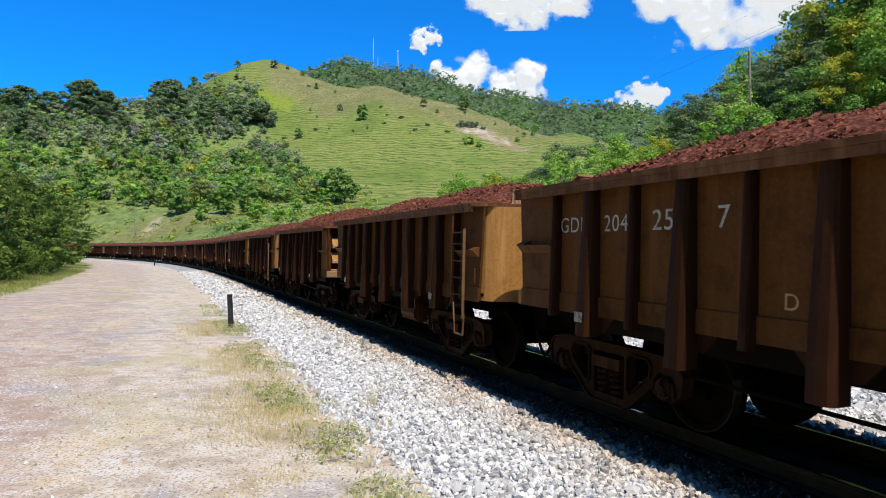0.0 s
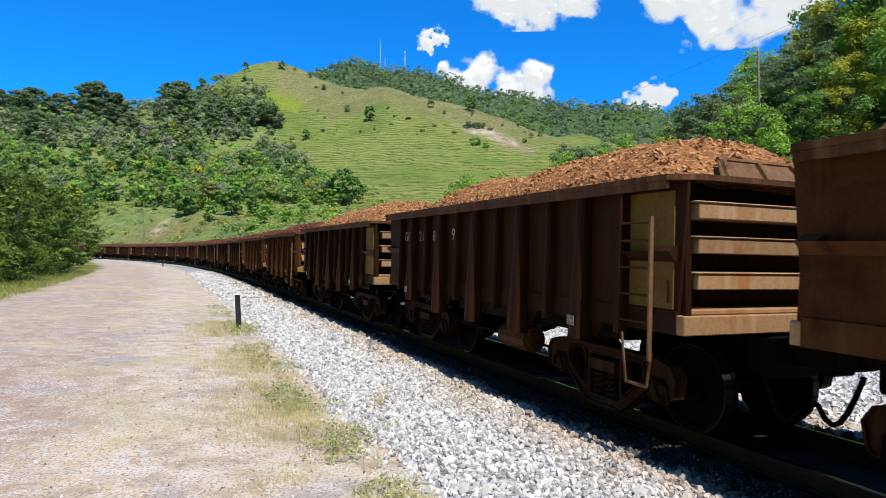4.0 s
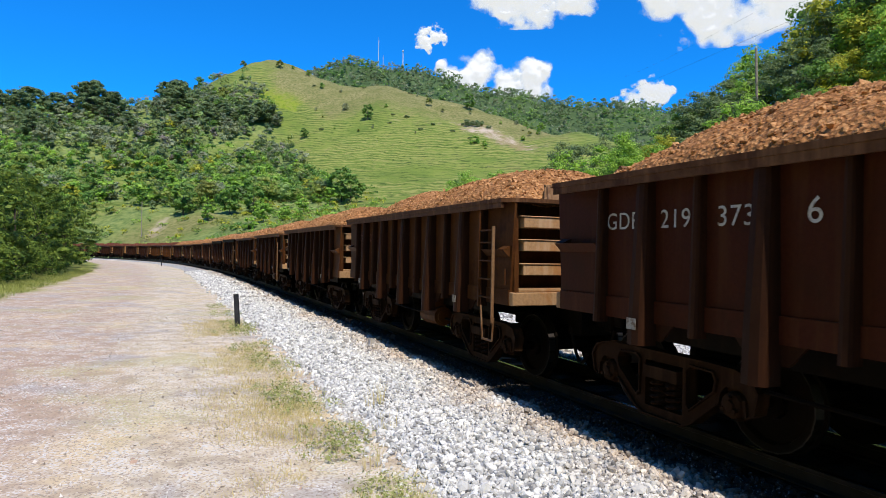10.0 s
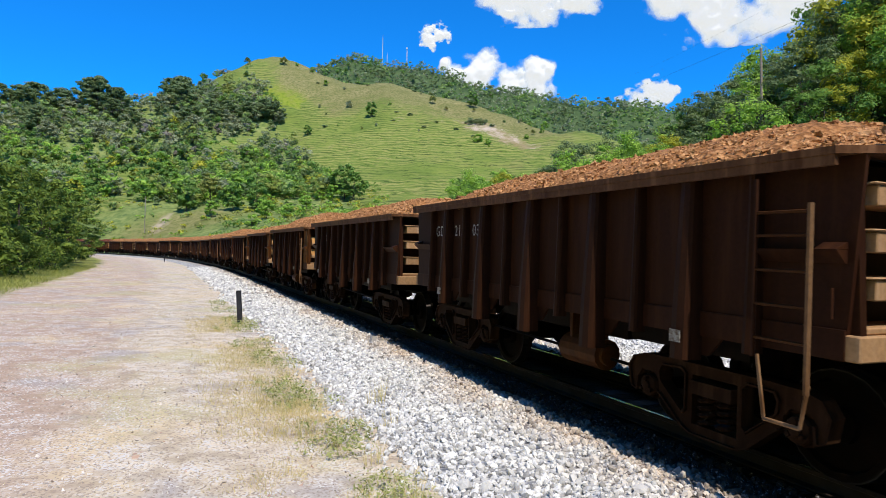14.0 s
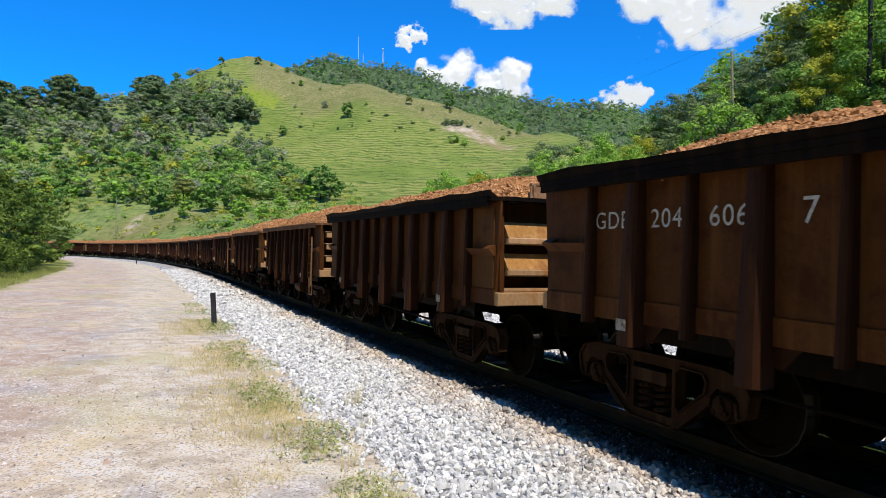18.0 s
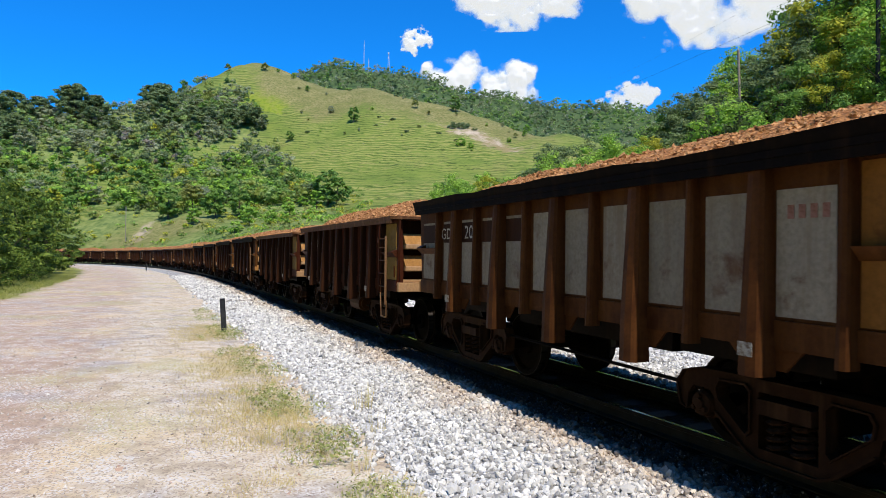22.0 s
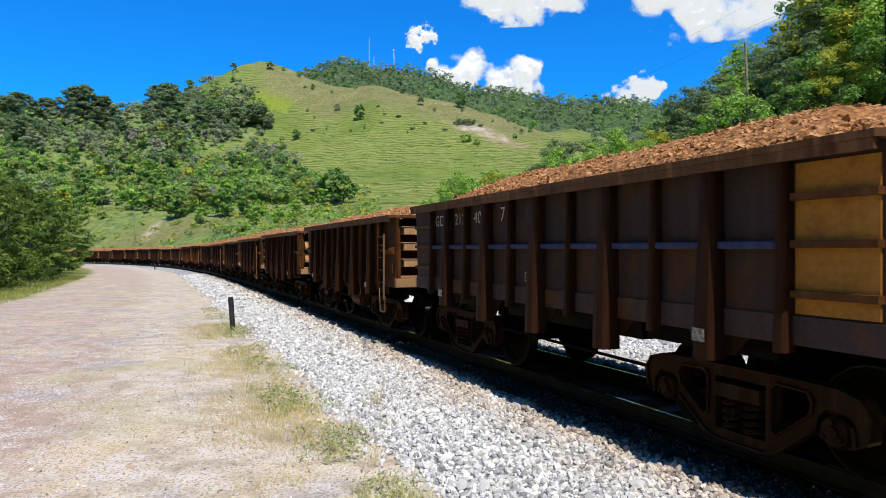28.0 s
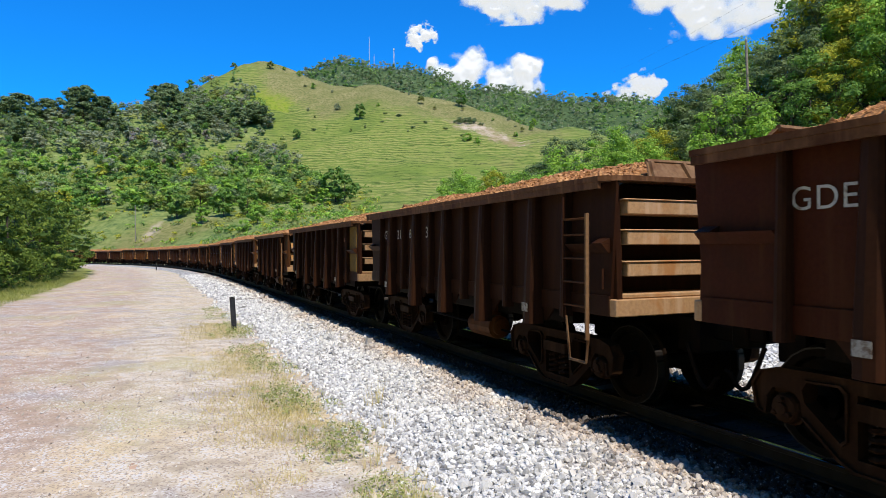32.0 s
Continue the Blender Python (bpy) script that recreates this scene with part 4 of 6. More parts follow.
    if grey:
        xs = [x for x, k in RIBS]
        for sg in (1, -1):
            turn = pose(0, 0, 0, 0, 0, 0 if sg > 0 else 180)
            for a, b_ in zip([-3.93] + xs, xs + [3.93]):
                part("bay_panel", boxes((a + 0.1, b_ - 0.1, 1.2925, 1.297, 1.262, TOP - (0.26 if board else 0.13))), STEELS["grey"], top, "faded grey painted bay panel").matrix_basis = turn
                if a > 0 and board:
                    part("painted_band", boxes((a + 0.1, b_ - 0.1, 1.297, 1.2985, 1.83, 2.11)), STEELS["post"], top, "dark band behind the number").matrix_basis = turn
    for x in (RIBS[1][0], RIBS[9][0]):
        part("reflector", boxes((x - 0.06, x + 0.06, 1.481, 1.486, 0.98, 1.08)), PLATE, top, "small dirty white reflective plate")
    if rail:
        bars = boxes(*[(x0, x1, sg * 1.292 if sg > 0 else -1.372, 1.372 if sg > 0 else -1.292, 1.69, 1.75) for sg in (1, -1) for x0, x1 in ((-3.18, 3.08),)])
        part("waist_rail", bevelled(bars, 0.012), STEELS["blue"], top, "dull blue horizontal waist rail")
        for a, b_ in ((-3.88, -3.29), (3.19, 3.88)):
            for z in (1.36, 1.70, 2.02):
                part("end_rail", boxes((a, b_, 1.292, 1.36, z, z + 0.05)), STEELS["umber"], top)
    else:
        for x0, x1 in ((-3.90, -3.28), (3.18, 3.90)):
            bm = bmesh.new()
            hull(bm, [(x0, 1.292, 1.66), (x1, 1.292, 1.66), (x1, 1.312, 1.66), (x0, 1.312, 1.66)], [(x0, 1.292, 1.75), (x1, 1.292, 1.75), (x1, 1.40, 1.75), (x0, 1.40, 1.75)])
            sx = x0 if x0 < 0 else x1 - 0.16
            hull(bm, [(sx, 1.292, 1.752), (sx + 0.16, 1.292, 1.752), (sx + 0.16, 1.40, 1.752), (sx, 1.40, 1.752)], [(sx, 1.292, 1.80), (sx + 0.16, 1.292, 1.80), (sx + 0.16, 1.30, 1.80), (sx, 1.30, 1.80)])
            part("ledge", bm, mat, top)
    if patch:
        part("end_panel", boxes((-3.86, -3.29, 1.292, 1.304, 1.25, TOP - 0.13)), STEELS[patch], top, "ochre end panel" if patch != "yellow" else "yellow repainted panel")
    ys = 1.26
    for sg in (-1, 1):
        e = sg * HALF
        def bx(a, b_, y0, y1, z0, z1):
            return (min(e + sg * a, e + sg * b_), max(e + sg * a, e + sg * b_), y0, y1, z0, z1)
        if end == "round":
            bm = bmesh.new()
            arc = [(0.32 * math.sin(a), 1.26 - 0.42 * (1 - math.cos(a))) for a in [i * math.pi / 16 for i in range(9)]]
            poly = [(-0.1, 1.24)] + [(p, y) for p, y in arc] + [(p, -y) for p, y in reversed(arc)] + [(-0.1, -1.24)]
            hull(bm, [(e + sg * (p - 0.1), y, SILL) for p, y in poly], [(e + sg * (p - 0.1), y, TOP - 0.05) for p, y in poly])
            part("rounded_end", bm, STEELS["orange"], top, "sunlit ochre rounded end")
        else:
            part("end_sheet", boxes(bx(-0.33, -0.30, -ys, ys, SILL, TOP - 0.05)), end_mat, top)
            for py in (ys - 0.06, -ys):
                posts = bmesh.new()
                hull(posts, [(e - sg * 0.30, py, SILL + 0.14), (e - sg * 0.30, py + 0.06, SILL + 0.14), (e + sg * 0.03, py + 0.06, SILL + 0.14), (e + sg * 0.03, py, SILL + 0.14)],
                     [(e - sg * 0.30, py, TOP - 0.06), (e - sg * 0.30, py + 0.06, TOP - 0.06), (e - sg * 0.02, py + 0.06, TOP - 0.06), (e - sg * 0.02, py, TOP - 0.06)])
                part("corner_post", posts, end_mat, top)
            sill = boxes(bx(-0.30, 0.06, -1.30, 1.30, SILL - 0.02, SILL + 0.15), bx(-0.30, 0.02, -1.22, 1.22, SILL + 0.152, SILL + 0.2))
            part("end_sill", bevelled(sill, 0.01), bar_mat, top, "pale end sill")
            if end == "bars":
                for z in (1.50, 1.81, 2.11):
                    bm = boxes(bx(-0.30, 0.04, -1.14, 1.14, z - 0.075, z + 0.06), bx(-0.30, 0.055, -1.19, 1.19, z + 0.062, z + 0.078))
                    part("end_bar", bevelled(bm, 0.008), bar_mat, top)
            else:
                for z in (1.46, 1.86):
                    bm = bmesh.new()
                    flange = bevelled(boxes(bx(-0.30, 0.075, -1.17, 1.17, z - 0.05, z + 0.04)), 0.015)
                    part("bar_flange", flange, BARS, top, "pale bar edge")
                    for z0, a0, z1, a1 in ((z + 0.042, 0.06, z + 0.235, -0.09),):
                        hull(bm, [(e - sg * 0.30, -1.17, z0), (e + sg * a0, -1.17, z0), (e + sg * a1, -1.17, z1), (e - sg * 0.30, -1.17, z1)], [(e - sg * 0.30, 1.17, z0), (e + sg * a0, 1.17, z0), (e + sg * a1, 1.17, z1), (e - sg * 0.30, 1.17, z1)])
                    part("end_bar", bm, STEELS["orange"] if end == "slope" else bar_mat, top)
        hood = bmesh.new()
        h, wl, wh = 0.20, 0.80, 0.68
        hull(hood, [(e - sg * 0.04, -wl, TOP - 0.01), (e - sg * 0.04, wl, TOP - 0.01), (e - sg * 0.06, wl, TOP - 0.01), (e - sg * 0.06, -wl, TOP - 0.01)],
             [(e - sg * 0.22, -wh, TOP + h), (e - sg * 0.22, wh, TOP + h), (e - sg * 0.24, wh, TOP + h), (e - sg * 0.24, -wh, TOP + h)])
        rod(hood, (e - sg * 0.23, -wh, TOP + h), (e - sg * 0.23, wh, TOP + h), 0.03, n=6)
        for y in (-0.74, -0.25, 0.25, 0.74):
            hull(hood, [(e + sg * 0.0, y - 0.02, TOP - 0.01), (e + sg * 0.0, y + 0.02, TOP - 0.01), (e - sg * 0.05, y + 0.02, TOP - 0.01), (e - sg * 0.05, y - 0.02, TOP - 0.01)],
                 [(e - sg * 0.17, y * 0.88 - 0.02, TOP + h), (e - sg * 0.17, y * 0.88 + 0.02, TOP + h), (e - sg * 0.23, y * 0.88 + 0.02, TOP + h), (e - sg * 0.23, y * 0.88 - 0.02, TOP + h)])
        part("end_hood", hood, HOOD, top, "leaning end plate with stiffeners")
        cp = boxes(bx(0.0, 0.40, -0.09, 0.09, 0.76, 0.92), bx(0.36, 0.55, -0.14, 0.14, 0.72, 0.98), bx(-0.2, 0.1, -0.3, 0.3, 0.62, 1.0))
        part("coupler", bevelled(cp, 0.02), UNDER, top, "dark automatic coupler")
        hose = bmesh.new()
        pts = [Vector((e + sg * (0.1 + 0.43 * k / 7), 0.45, 0.75 - 0.42 * math.sin(math.pi * min(k, 6.2) / 8))) for k in range(8)]
        tube(hose, pts, 0.022)
        part("brake_hose", hose, UNDER, top, "hanging rubber brake hose")
    if ladder:
        x0, x1 = -3.32, -3.77
        lad = part("ladder", rods(((x1, 1.47, 0.80), (x1, 1.47, 2.05), 0.022), n=6), HOOD, top, "thin rubbed steel side ladder")
        part("stile", rods(((x0, 1.44, 0.98), (x0, 1.44, 2.24), 0.018), n=6), mat, lad)
        for z in (1.12, 1.36, 1.6, 1.84, 2.0):
            part("rung", RUNG, None, lad).matrix_basis = pose(0, 0, z)
        bm = rods(((-3.34, 1.42, 1.0), (-3.42, 1.43, 0.56), 0.014), ((-3.77, 1.45, 0.86), (-3.70, 1.43, 0.56), 0.014), ((-3.42, 1.43, 0.56), (-3.70, 1.43, 0.56), 0.015), n=6)
        part("step", bm, HOOD, top, "pale hanging step")
        part("grab_iron", rods(((-3.94, 1.20, 1.30), (-3.94, 1.20, 1.72), 0.015), ((-3.82, 1.32, 1.30), (-3.82, 1.32, 1.5), 0.012), n=6), mat, top)
    for x in (-BOGIE_AT, BOGIE_AT):
        bogie(top, x)
    return top


# which kind each wagon is, and the marks on its side; the first number is its place in the train
STYLES = {
    "brown_bars": ("brown", "bars"), "brown_slope": ("brown", "slope"), "tan_slope": ("tan", "slope"), "dark_bars": ("dark", "bars"), "red_bars": ("red", "bars"), "red_patch": ("red", "slope"),
    "grey_slope": ("grey", "slope"), "orange_round": ("tan", "round"), "board": ("brown", "slope", False, True), "tan_board": ("tan", "slope", False, True), "railed": ("slate", "bars", True), "umber_slope": ("umber", "slope"), "patchy_bars": ("patchy", "bars"), "patch": ("dark", "bars", False, False), "grey_board": ("grey", "slope", False, True),
}
WORDS = {
    "brown_bars": "rust-brown ribbed steel ore wagon heaped with ore", "brown_slope": "rust-brown ore wagon with corrugated ends, heaped", "tan_slope": "dusty ochre-brown ribbed ore wagon, heaped with ore",
    "dark_bars": "nearly black ribbed steel ore wagon, heaped", "red_bars": "oxide-red ribbed steel ore wagon heaped with ore", "grey_slope": "faded grey ribbed ore wagon with brown posts, heaped",
    "orange_round": "brown ore wagon with rounded ochre ends, heaped", "board": "brown ore wagon with ragged black top board, heaped", "tan_board": "dusty ochre-brown ore wagon with ragged black top board", "railed": "slate-brown rusted ore wagon with dull blue waist rail", "umber_slope": "umber-brown ore wagon with corrugated ends, heaped", "patchy_bars": "brown ore wagon with bluish bare patches, heaped",
    "patch": "dark ore wagon with yellow end panel, heaped", "red_patch": "oxide-red ore wagon with yellow end panel, heaped", "grey_board": "faded grey ore wagon with ragged top board",
}
TRAIN = {
    -4: ("orange_round", ""), -3: ("orange_round", ""), -2: ("brown_slope", ""), -1: ("orange_round", ""),
    0: ("tan_slope", "GDE 204 25 7"), 1: ("tan_slope", "GDE 204 250 9"), 2: ("grey_slope", "GDE 215 459"), 3: ("grey_slope", "GDE 215 458 7"), 4: ("patch", "GDE 213 869 7"), 5: ("patch", "GDE 213 868 9"),
    6: ("brown_bars", ""), 7: ("dark_bars", ""), 8: ("board", "GDE 203 047 1"), 9: ("board", "GDE 203 046 2"), 10: ("brown_bars", "faded 207 163 1"), 11: ("brown_bars", "faded 207 162"), 12: ("brown_bars", "faded 218 571"),
    13: ("brown_bars", "faded 218 51"), 14: ("red_bars", "GDE 219 373 6"), 15: ("brown_bars", "GDE 219 372 8"), 16: ("brown_slope", "faded"), 17: ("brown_slope", ""), 18: ("dark_bars", "GDE 213 031 9"), 19: ("dark_bars", "GDE 213 030"),
    20: ("red_bars", "GDE 213 627 9"), 21: ("brown_bars", "GDE 213 626 1"), 22: ("brown_slope", ""), 23: ("brown_bars", ""), 24: ("board", ""), 25: ("board", "GDE 204 606 7"), 26: ("tan_board", "GDE 201 84 7"), 27: ("tan_board", "GDE 201 848 9"),
    28: ("red_patch", "GDE 201 35"), 29: ("red_patch", "GDE 201 356 8"), 30: ("grey_board", "GDE 20"), 31: ("grey_board", "GDE 20"), 32: ("red_bars", "GDE"), 33: ("patchy_bars", "GDE 218 946 1"), 34: ("patchy_bars", "GDE"),
    35: ("brown_bars", "GDE 214 232 5"), 36: ("brown_slope", ""), 37: ("brown_bars", ""), 38: ("railed", "GDE 212 401 7"), 39: ("railed", "GDE 212 400 9"), 40: ("umber_slope", "GDE 206 327 1"), 41: ("umber_slope", "GDE 206 328 3"),
    42: ("patch", "GDE 218 817 1"), 43: ("dark_bars", "GDE 218 816 3"), 44: ("red_bars", "GDE"),
}
PATCHES = {"patch": "yellow", "red_patch": "yellow", "grey_slope": "ochre", "grey_board": "ochre", "railed": "amber", "tan_slope": "ochre", "brown_slope": "ochre", "board": "tan"}
FILL = {0: 1, 1: 1, 2: 1, 3: 1, 4: 2, 5: 2, 6: 2, 7: 2, 8: 3, 9: 2, 10: 2, 11: 2, 12: 2, 13: 2, 14: 3, 18: 1, 19: 1, 24: 1, 25: 1, 26: 1, 27: 1, 28: 0, 29: 1, 30: 1, 31: 1, 33: 1, 34: 1, 35: 1, 36: 0, 37: 0, 38: 1, 39: 1, 40: 0, 41: 0, 42: 0, 43: 0}
PROTOS, WAGONS = {}, {}


def lettering(text, size, mat, name="number_marking"):
    cu = bpy.data.curves.new(name, "FONT")
    cu.body, cu.size, cu.align_x, cu.space_character = text, size, "CENTER", 1.1
    ob = bpy.data.objects.new(name, cu)
    me = bpy.data.meshes.new_from_object(ob)
    bpy.data.objects.remove(ob)
    bpy.data.curves.remove(cu)
    me.materials.clear()
    me.materials.append(mat)
    return me


LETTERS = {}


def mark(top, text, z=1.885):
    """Painted marks in the bays between the posts, read from outside the left side."""
    words = text.split()
    mat = WHITE
    if words and words[0] == "faded":
        mat, words = FADED, ["GDE"] + words[1:]
    for w, x in zip(words, (2.87, 2.17, 1.53, 0.87)):
        key = (w, mat.name)
        if key not in LETTERS:
            LETTERS[key] = lettering(w, 0.26 if len(w) < 3 else 0.23, mat)
        o = part("number_marking", LETTERS[key], None, top, "stencilled white marking" if mat is WHITE else "faded stencilled marking")
        o.matrix_basis = pose(x, 1.3005, z, 90, 0, 180)


def build_train():
    rg = random.Random(8)
    pool = ["brown_bars", "brown_slope", "red_bars", "brown_bars", "tan_slope", "dark_bars"]
    for n in range(-20, 48):
        style, text = TRAIN.get(n, (rg.choice(pool), ""))
        key = (style, n % 2 == 1)
        if key not in PROTOS:
            spec = STYLES[style]
            PROTOS[key] = wagon(spec[0], spec[1], *(spec[2:4] if len(spec) > 2 else (False, False)), ladder=n % 2 == 1, patch=PATCHES.get(style, ""))
            w = PROTOS[key]
        else:
            w = copy_thing(PROTOS[key], pose(0, 0, 0))
            for o in list(w.children):
                if o.name.startswith(("load", "number_marking", "class_letter", "owner_mark")):
                    bpy.data.objects.remove(o)
        red = n <= 3
        tagged(w, WORDS[style], "wagon", "wagons of the ore train")
        load = FAR_LOADS[n % 3] if n < -2 else LOADS[red][FILL.get(n, 1 + rg.randrange(2))]
        ob = part("load", load, None, w, "heap of dark red broken ore" if red else "heap of orange-brown broken ore")
        mark(w, text, {"grey_slope": 1.76, "railed": 2.05}.get(style, 1.885))
        if n in (0, 1, 8, 13, 18, 20, 21, 29, 35, 38, 39, 42, 43):
            if "D" not in LETTERS:
                LETTERS["D"] = lettering("D", 0.17, TANMARK)
            part("class_letter", LETTERS["D"], None, w, "small tan class letter").matrix_basis = pose(0.27, 1.2985, 1.30, 90, 0, 180)
        if text.startswith("GDE 20") or n in (29, 33, 42):
            if "mark" not in LETTERS:
                LETTERS["mark"] = finish(boxes((0, 0.05, 0, 0.003, 0, 0.095)), "owner_mark", FADED)
            for k in range(4):
                part("owner_mark", LETTERS["mark"], None, w, "bar of a small pale owner mark").matrix_basis = pose(-2.83 - 0.085 * k, 1.298, 1.94)
        WAGONS[n] = w


build_train()


def train_at(t):
    """Metres along the track of the first gap between wagons."""
    return 4.96313 + 12.63678 * t + -0.0114763 * t ** 2 + 0.000152383 * t ** 3 + -4.10331e-06 * t ** 4


def wagon_pose(n, t):
    s = train_at(t) - (n + 0.5) * PITCH
    x, y, z, th = on_track(s)
    a = on_track(s - BOGIE_AT)
    b_ = on_track(s + BOGIE_AT)
    return pose((a[0] + b_[0]) / 2, (a[1] + b_[1]) / 2, z, 0, 0, math.degrees(math.atan2(b_[1] - a[1], b_[0] - a[0])))

# ---- plants ----
def leaf_quads(rng, centres, radii, per, leaf, flat=0.7, core=0.0, ruffle=0.55):
    """Leaves in puffs round the centres: arrays of vertices and quads."""
    centres, radii = np.asarray(centres, float), np.asarray(radii, float)
    c = np.repeat(np.arange(len(centres)), per)
    n = len(c)
    d = rng.normal(size=(n, 3))
    d /= np.linalg.norm(d, axis=1)[:, None]
    d[:, 2] = np.where(rng.random(n) < 0.6, np.abs(d[:, 2]), d[:, 2])
    p = centres[c] + d * np.array([1, 1, flat]) * (radii[c] * (0.62 + 0.42 * rng.random(n)))[:, None]
    nrm = d * 1.1 + rng.normal(size=(n, 3)) * ruffle + np.array([0, 0, 0.7])
    nrm /= np.linalg.norm(nrm, axis=1)[:, None]
    u = np.cross(nrm, rng.normal(size=(n, 3)))
    u /= np.linalg.norm(u, axis=1)[:, None]
    w = np.cross(nrm, u)
    size = (leaf * rng.lognormal(0, 0.3, n))[:, None] * 0.5
    u, w = u * size * 1.35, w * size * 0.75
    v = np.stack([p - u, p - w * 0.9 + u * 0.1, p + u, p + w], 1).reshape(-1, 3)
    f = np.arange(n * 4).reshape(-1, 4)
    if core:
        # a dense heart of foliage inside each puff
        m = len(centres)
        box_v = np.array([(a, b_, c_) for c_ in (-0.5, 0.62) for a, b_ in ((-1, -1), (1, -1), (1, 1), (-1, 1))]) * 0.68
        box_f = np.array([(3, 2, 1, 0), (4, 5, 6, 7), (0, 1, 5, 4), (1, 2, 6, 5), (2, 3, 7, 6), (3, 0, 4, 7)])
        q = box_v[None] * (0.7 + 0.6 * rng.random((m, 8, 1))) * np.where(box_v[None, :, 2:] > 0, 0.8, 1.0)
        a = rng.uniform(0, 6.28, m)
        rot = np.stack([q[..., 0] * np.cos(a)[:, None] - q[..., 1] * np.sin(a)[:, None], q[..., 0] * np.sin(a)[:, None] + q[..., 1] * np.cos(a)[:, None], q[..., 2] * flat * 1.5], 2)
        v2 = (rot * (radii * core)[:, None, None] + centres[:, None, :]).reshape(-1, 3)
        f = np.concatenate([f, (box_f[None] + (np.arange(m) * 8)[:, None, None]).reshape(-1, 4) + len(v)])
        v = np.concatenate([v, v2])
    return v, f


def crown_points(rng, n, spread, low, high, flat_top):
    """Puff centres in a crown: many near its outside, uneven outline."""
    a, u = rng.uniform(0, 2 * math.pi, n), rng.random(n)
    z = low + (high - low) * u
    k = (z - low) / (high - low)
    width = spread * np.clip(np.sin(np.pi * (0.18 + 0.72 * k ** (0.6 if flat_top else 1.0))), 0.25, 1) * (1 + 0.3 * (rng.random(n) - 0.5))
    r = width * rng.random(n) ** 0.35
    return np.stack([np.cos(a) * r, np.sin(a) * r, z], 1)


def tree_kind(seed, h, spread, clear, leaves, puffs, per, leaf, flat_top=False, puff=0.24, flat=0.7):
    """A trunk mesh and a crown mesh."""
    rng = np.random.default_rng(seed)
    pts = crown_points(rng, puffs, spread, clear, h, flat_top)
    bm = bmesh.new()
    lean = Vector((rng.uniform(-0.4, 0.4), rng.uniform(-0.4, 0.4), 0))
    knee = lean * 0.5 + Vector((0, 0, clear * 0.75))
    crown = lean + Vector((0, 0, clear + (h - clear) * 0.55))
    r0 = 0.022 * h + 0.03
    rod(bm, (0, 0, -0.5), knee, r0, r0 * 0.7, 7)
    rod(bm, knee, crown, r0 * 0.7, r0 * 0.25, 6)
    for i in rng.choice(len(pts), min(8, len(pts)), replace=False):
        t = rng.uniform(0.0, 0.7)
        rod(bm, knee.lerp(crown, t), Vector(pts[i]), r0 * 0.22, r0 * 0.04, 5)
    trunk = finish(bm, "trunk", BARK)
    v, f = leaf_quads(rng, pts, spread * puff * rng.uniform(0.75, 1.3, len(pts)), per, leaf, flat, 0.40, 0.55 if leaf < 0.4 else 0.3)
    return trunk, mesh_of("crown", v, f, LEAF[leaves])


def tree_thing(name, kinds, m, label, category="tree", group=""):
    t = thing(name, m, label, category, group)
    part("trunk", kinds[0], None, t)
    part("crown", kinds[1], None, t)
    return t


NEAR_KINDS = [
    tree_kind(1, 9.5, 3.8, 0.9, "mid", 62, 100, 0.16, False, 0.22),
    tree_kind(2, 8.0, 3.5, 0.7, "deep", 58, 100, 0.16, False, 0.22),
    tree_kind(3, 10.0, 4.6, 2.4, "dusk", 70, 100, 0.16, True, 0.19, 0.5),
    tree_kind(4, 7.0, 3.2, 0.6, "mid", 54, 100, 0.155, False, 0.22),
    tree_kind(5, 9.0, 3.6, 0.9, "gold", 56, 100, 0.16, False, 0.21),
]
GROVE_KINDS = [
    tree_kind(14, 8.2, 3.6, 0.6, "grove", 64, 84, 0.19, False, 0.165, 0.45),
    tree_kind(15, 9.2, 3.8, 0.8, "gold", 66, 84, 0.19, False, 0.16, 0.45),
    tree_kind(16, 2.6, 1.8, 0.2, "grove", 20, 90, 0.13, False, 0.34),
]
SLOPE_KINDS = [
    tree_kind(6, 9.5, 3.8, 0.9, "mid", 40, 56, 0.32, False, 0.26),
    tree_kind(7, 8.0, 3.5, 0.7, "deep", 38, 56, 0.31, False, 0.26),
    tree_kind(8, 10.0, 4.4, 2.0, "deep", 40, 56, 0.31, True, 0.22),
    tree_kind(9, 7.0, 3.2, 0.6, "mid", 36, 56, 0.31, False, 0.26),
    tree_kind(10, 9.0, 3.6, 0.9, "olive", 36, 56, 0.31, False, 0.26),
]
SHRUBS = [
    tree_kind(11, 3.2, 1.9, 0.3, "mid", 20, 90, 0.17, False, 0.36),
    tree_kind(12, 2.4, 1.7, 0.2, "deep", 18, 90, 0.16, False, 0.38),
    tree_kind(13, 2.8, 1.6, 0.2, "gold", 16, 80, 0.16, False, 0.36),
]
MID_KINDS = [
    tree_kind(21, 9.0, 3.8, 2.0, "deep", 34, 60, 0.58),
    tree_kind(22, 7.5, 3.4, 1.5, "mid", 32, 60, 0.58),
    tree_kind(23, 8.5, 4.2, 3.0, "olive", 32, 54, 0.58, True),
    tree_kind(24, 5.0, 3.0, 0.4, "mid", 26, 44, 0.52),
    tree_kind(25, 7.0, 3.6, 1.5, "grey", 28, 40, 0.52, True),
    tree_kind(26, 3.4, 4.0, 0.2, "dusk", 26, 40, 0.52),
    tree_kind(27, 7.5, 3.2, 1.2, "gold", 28, 44, 0.55),
]
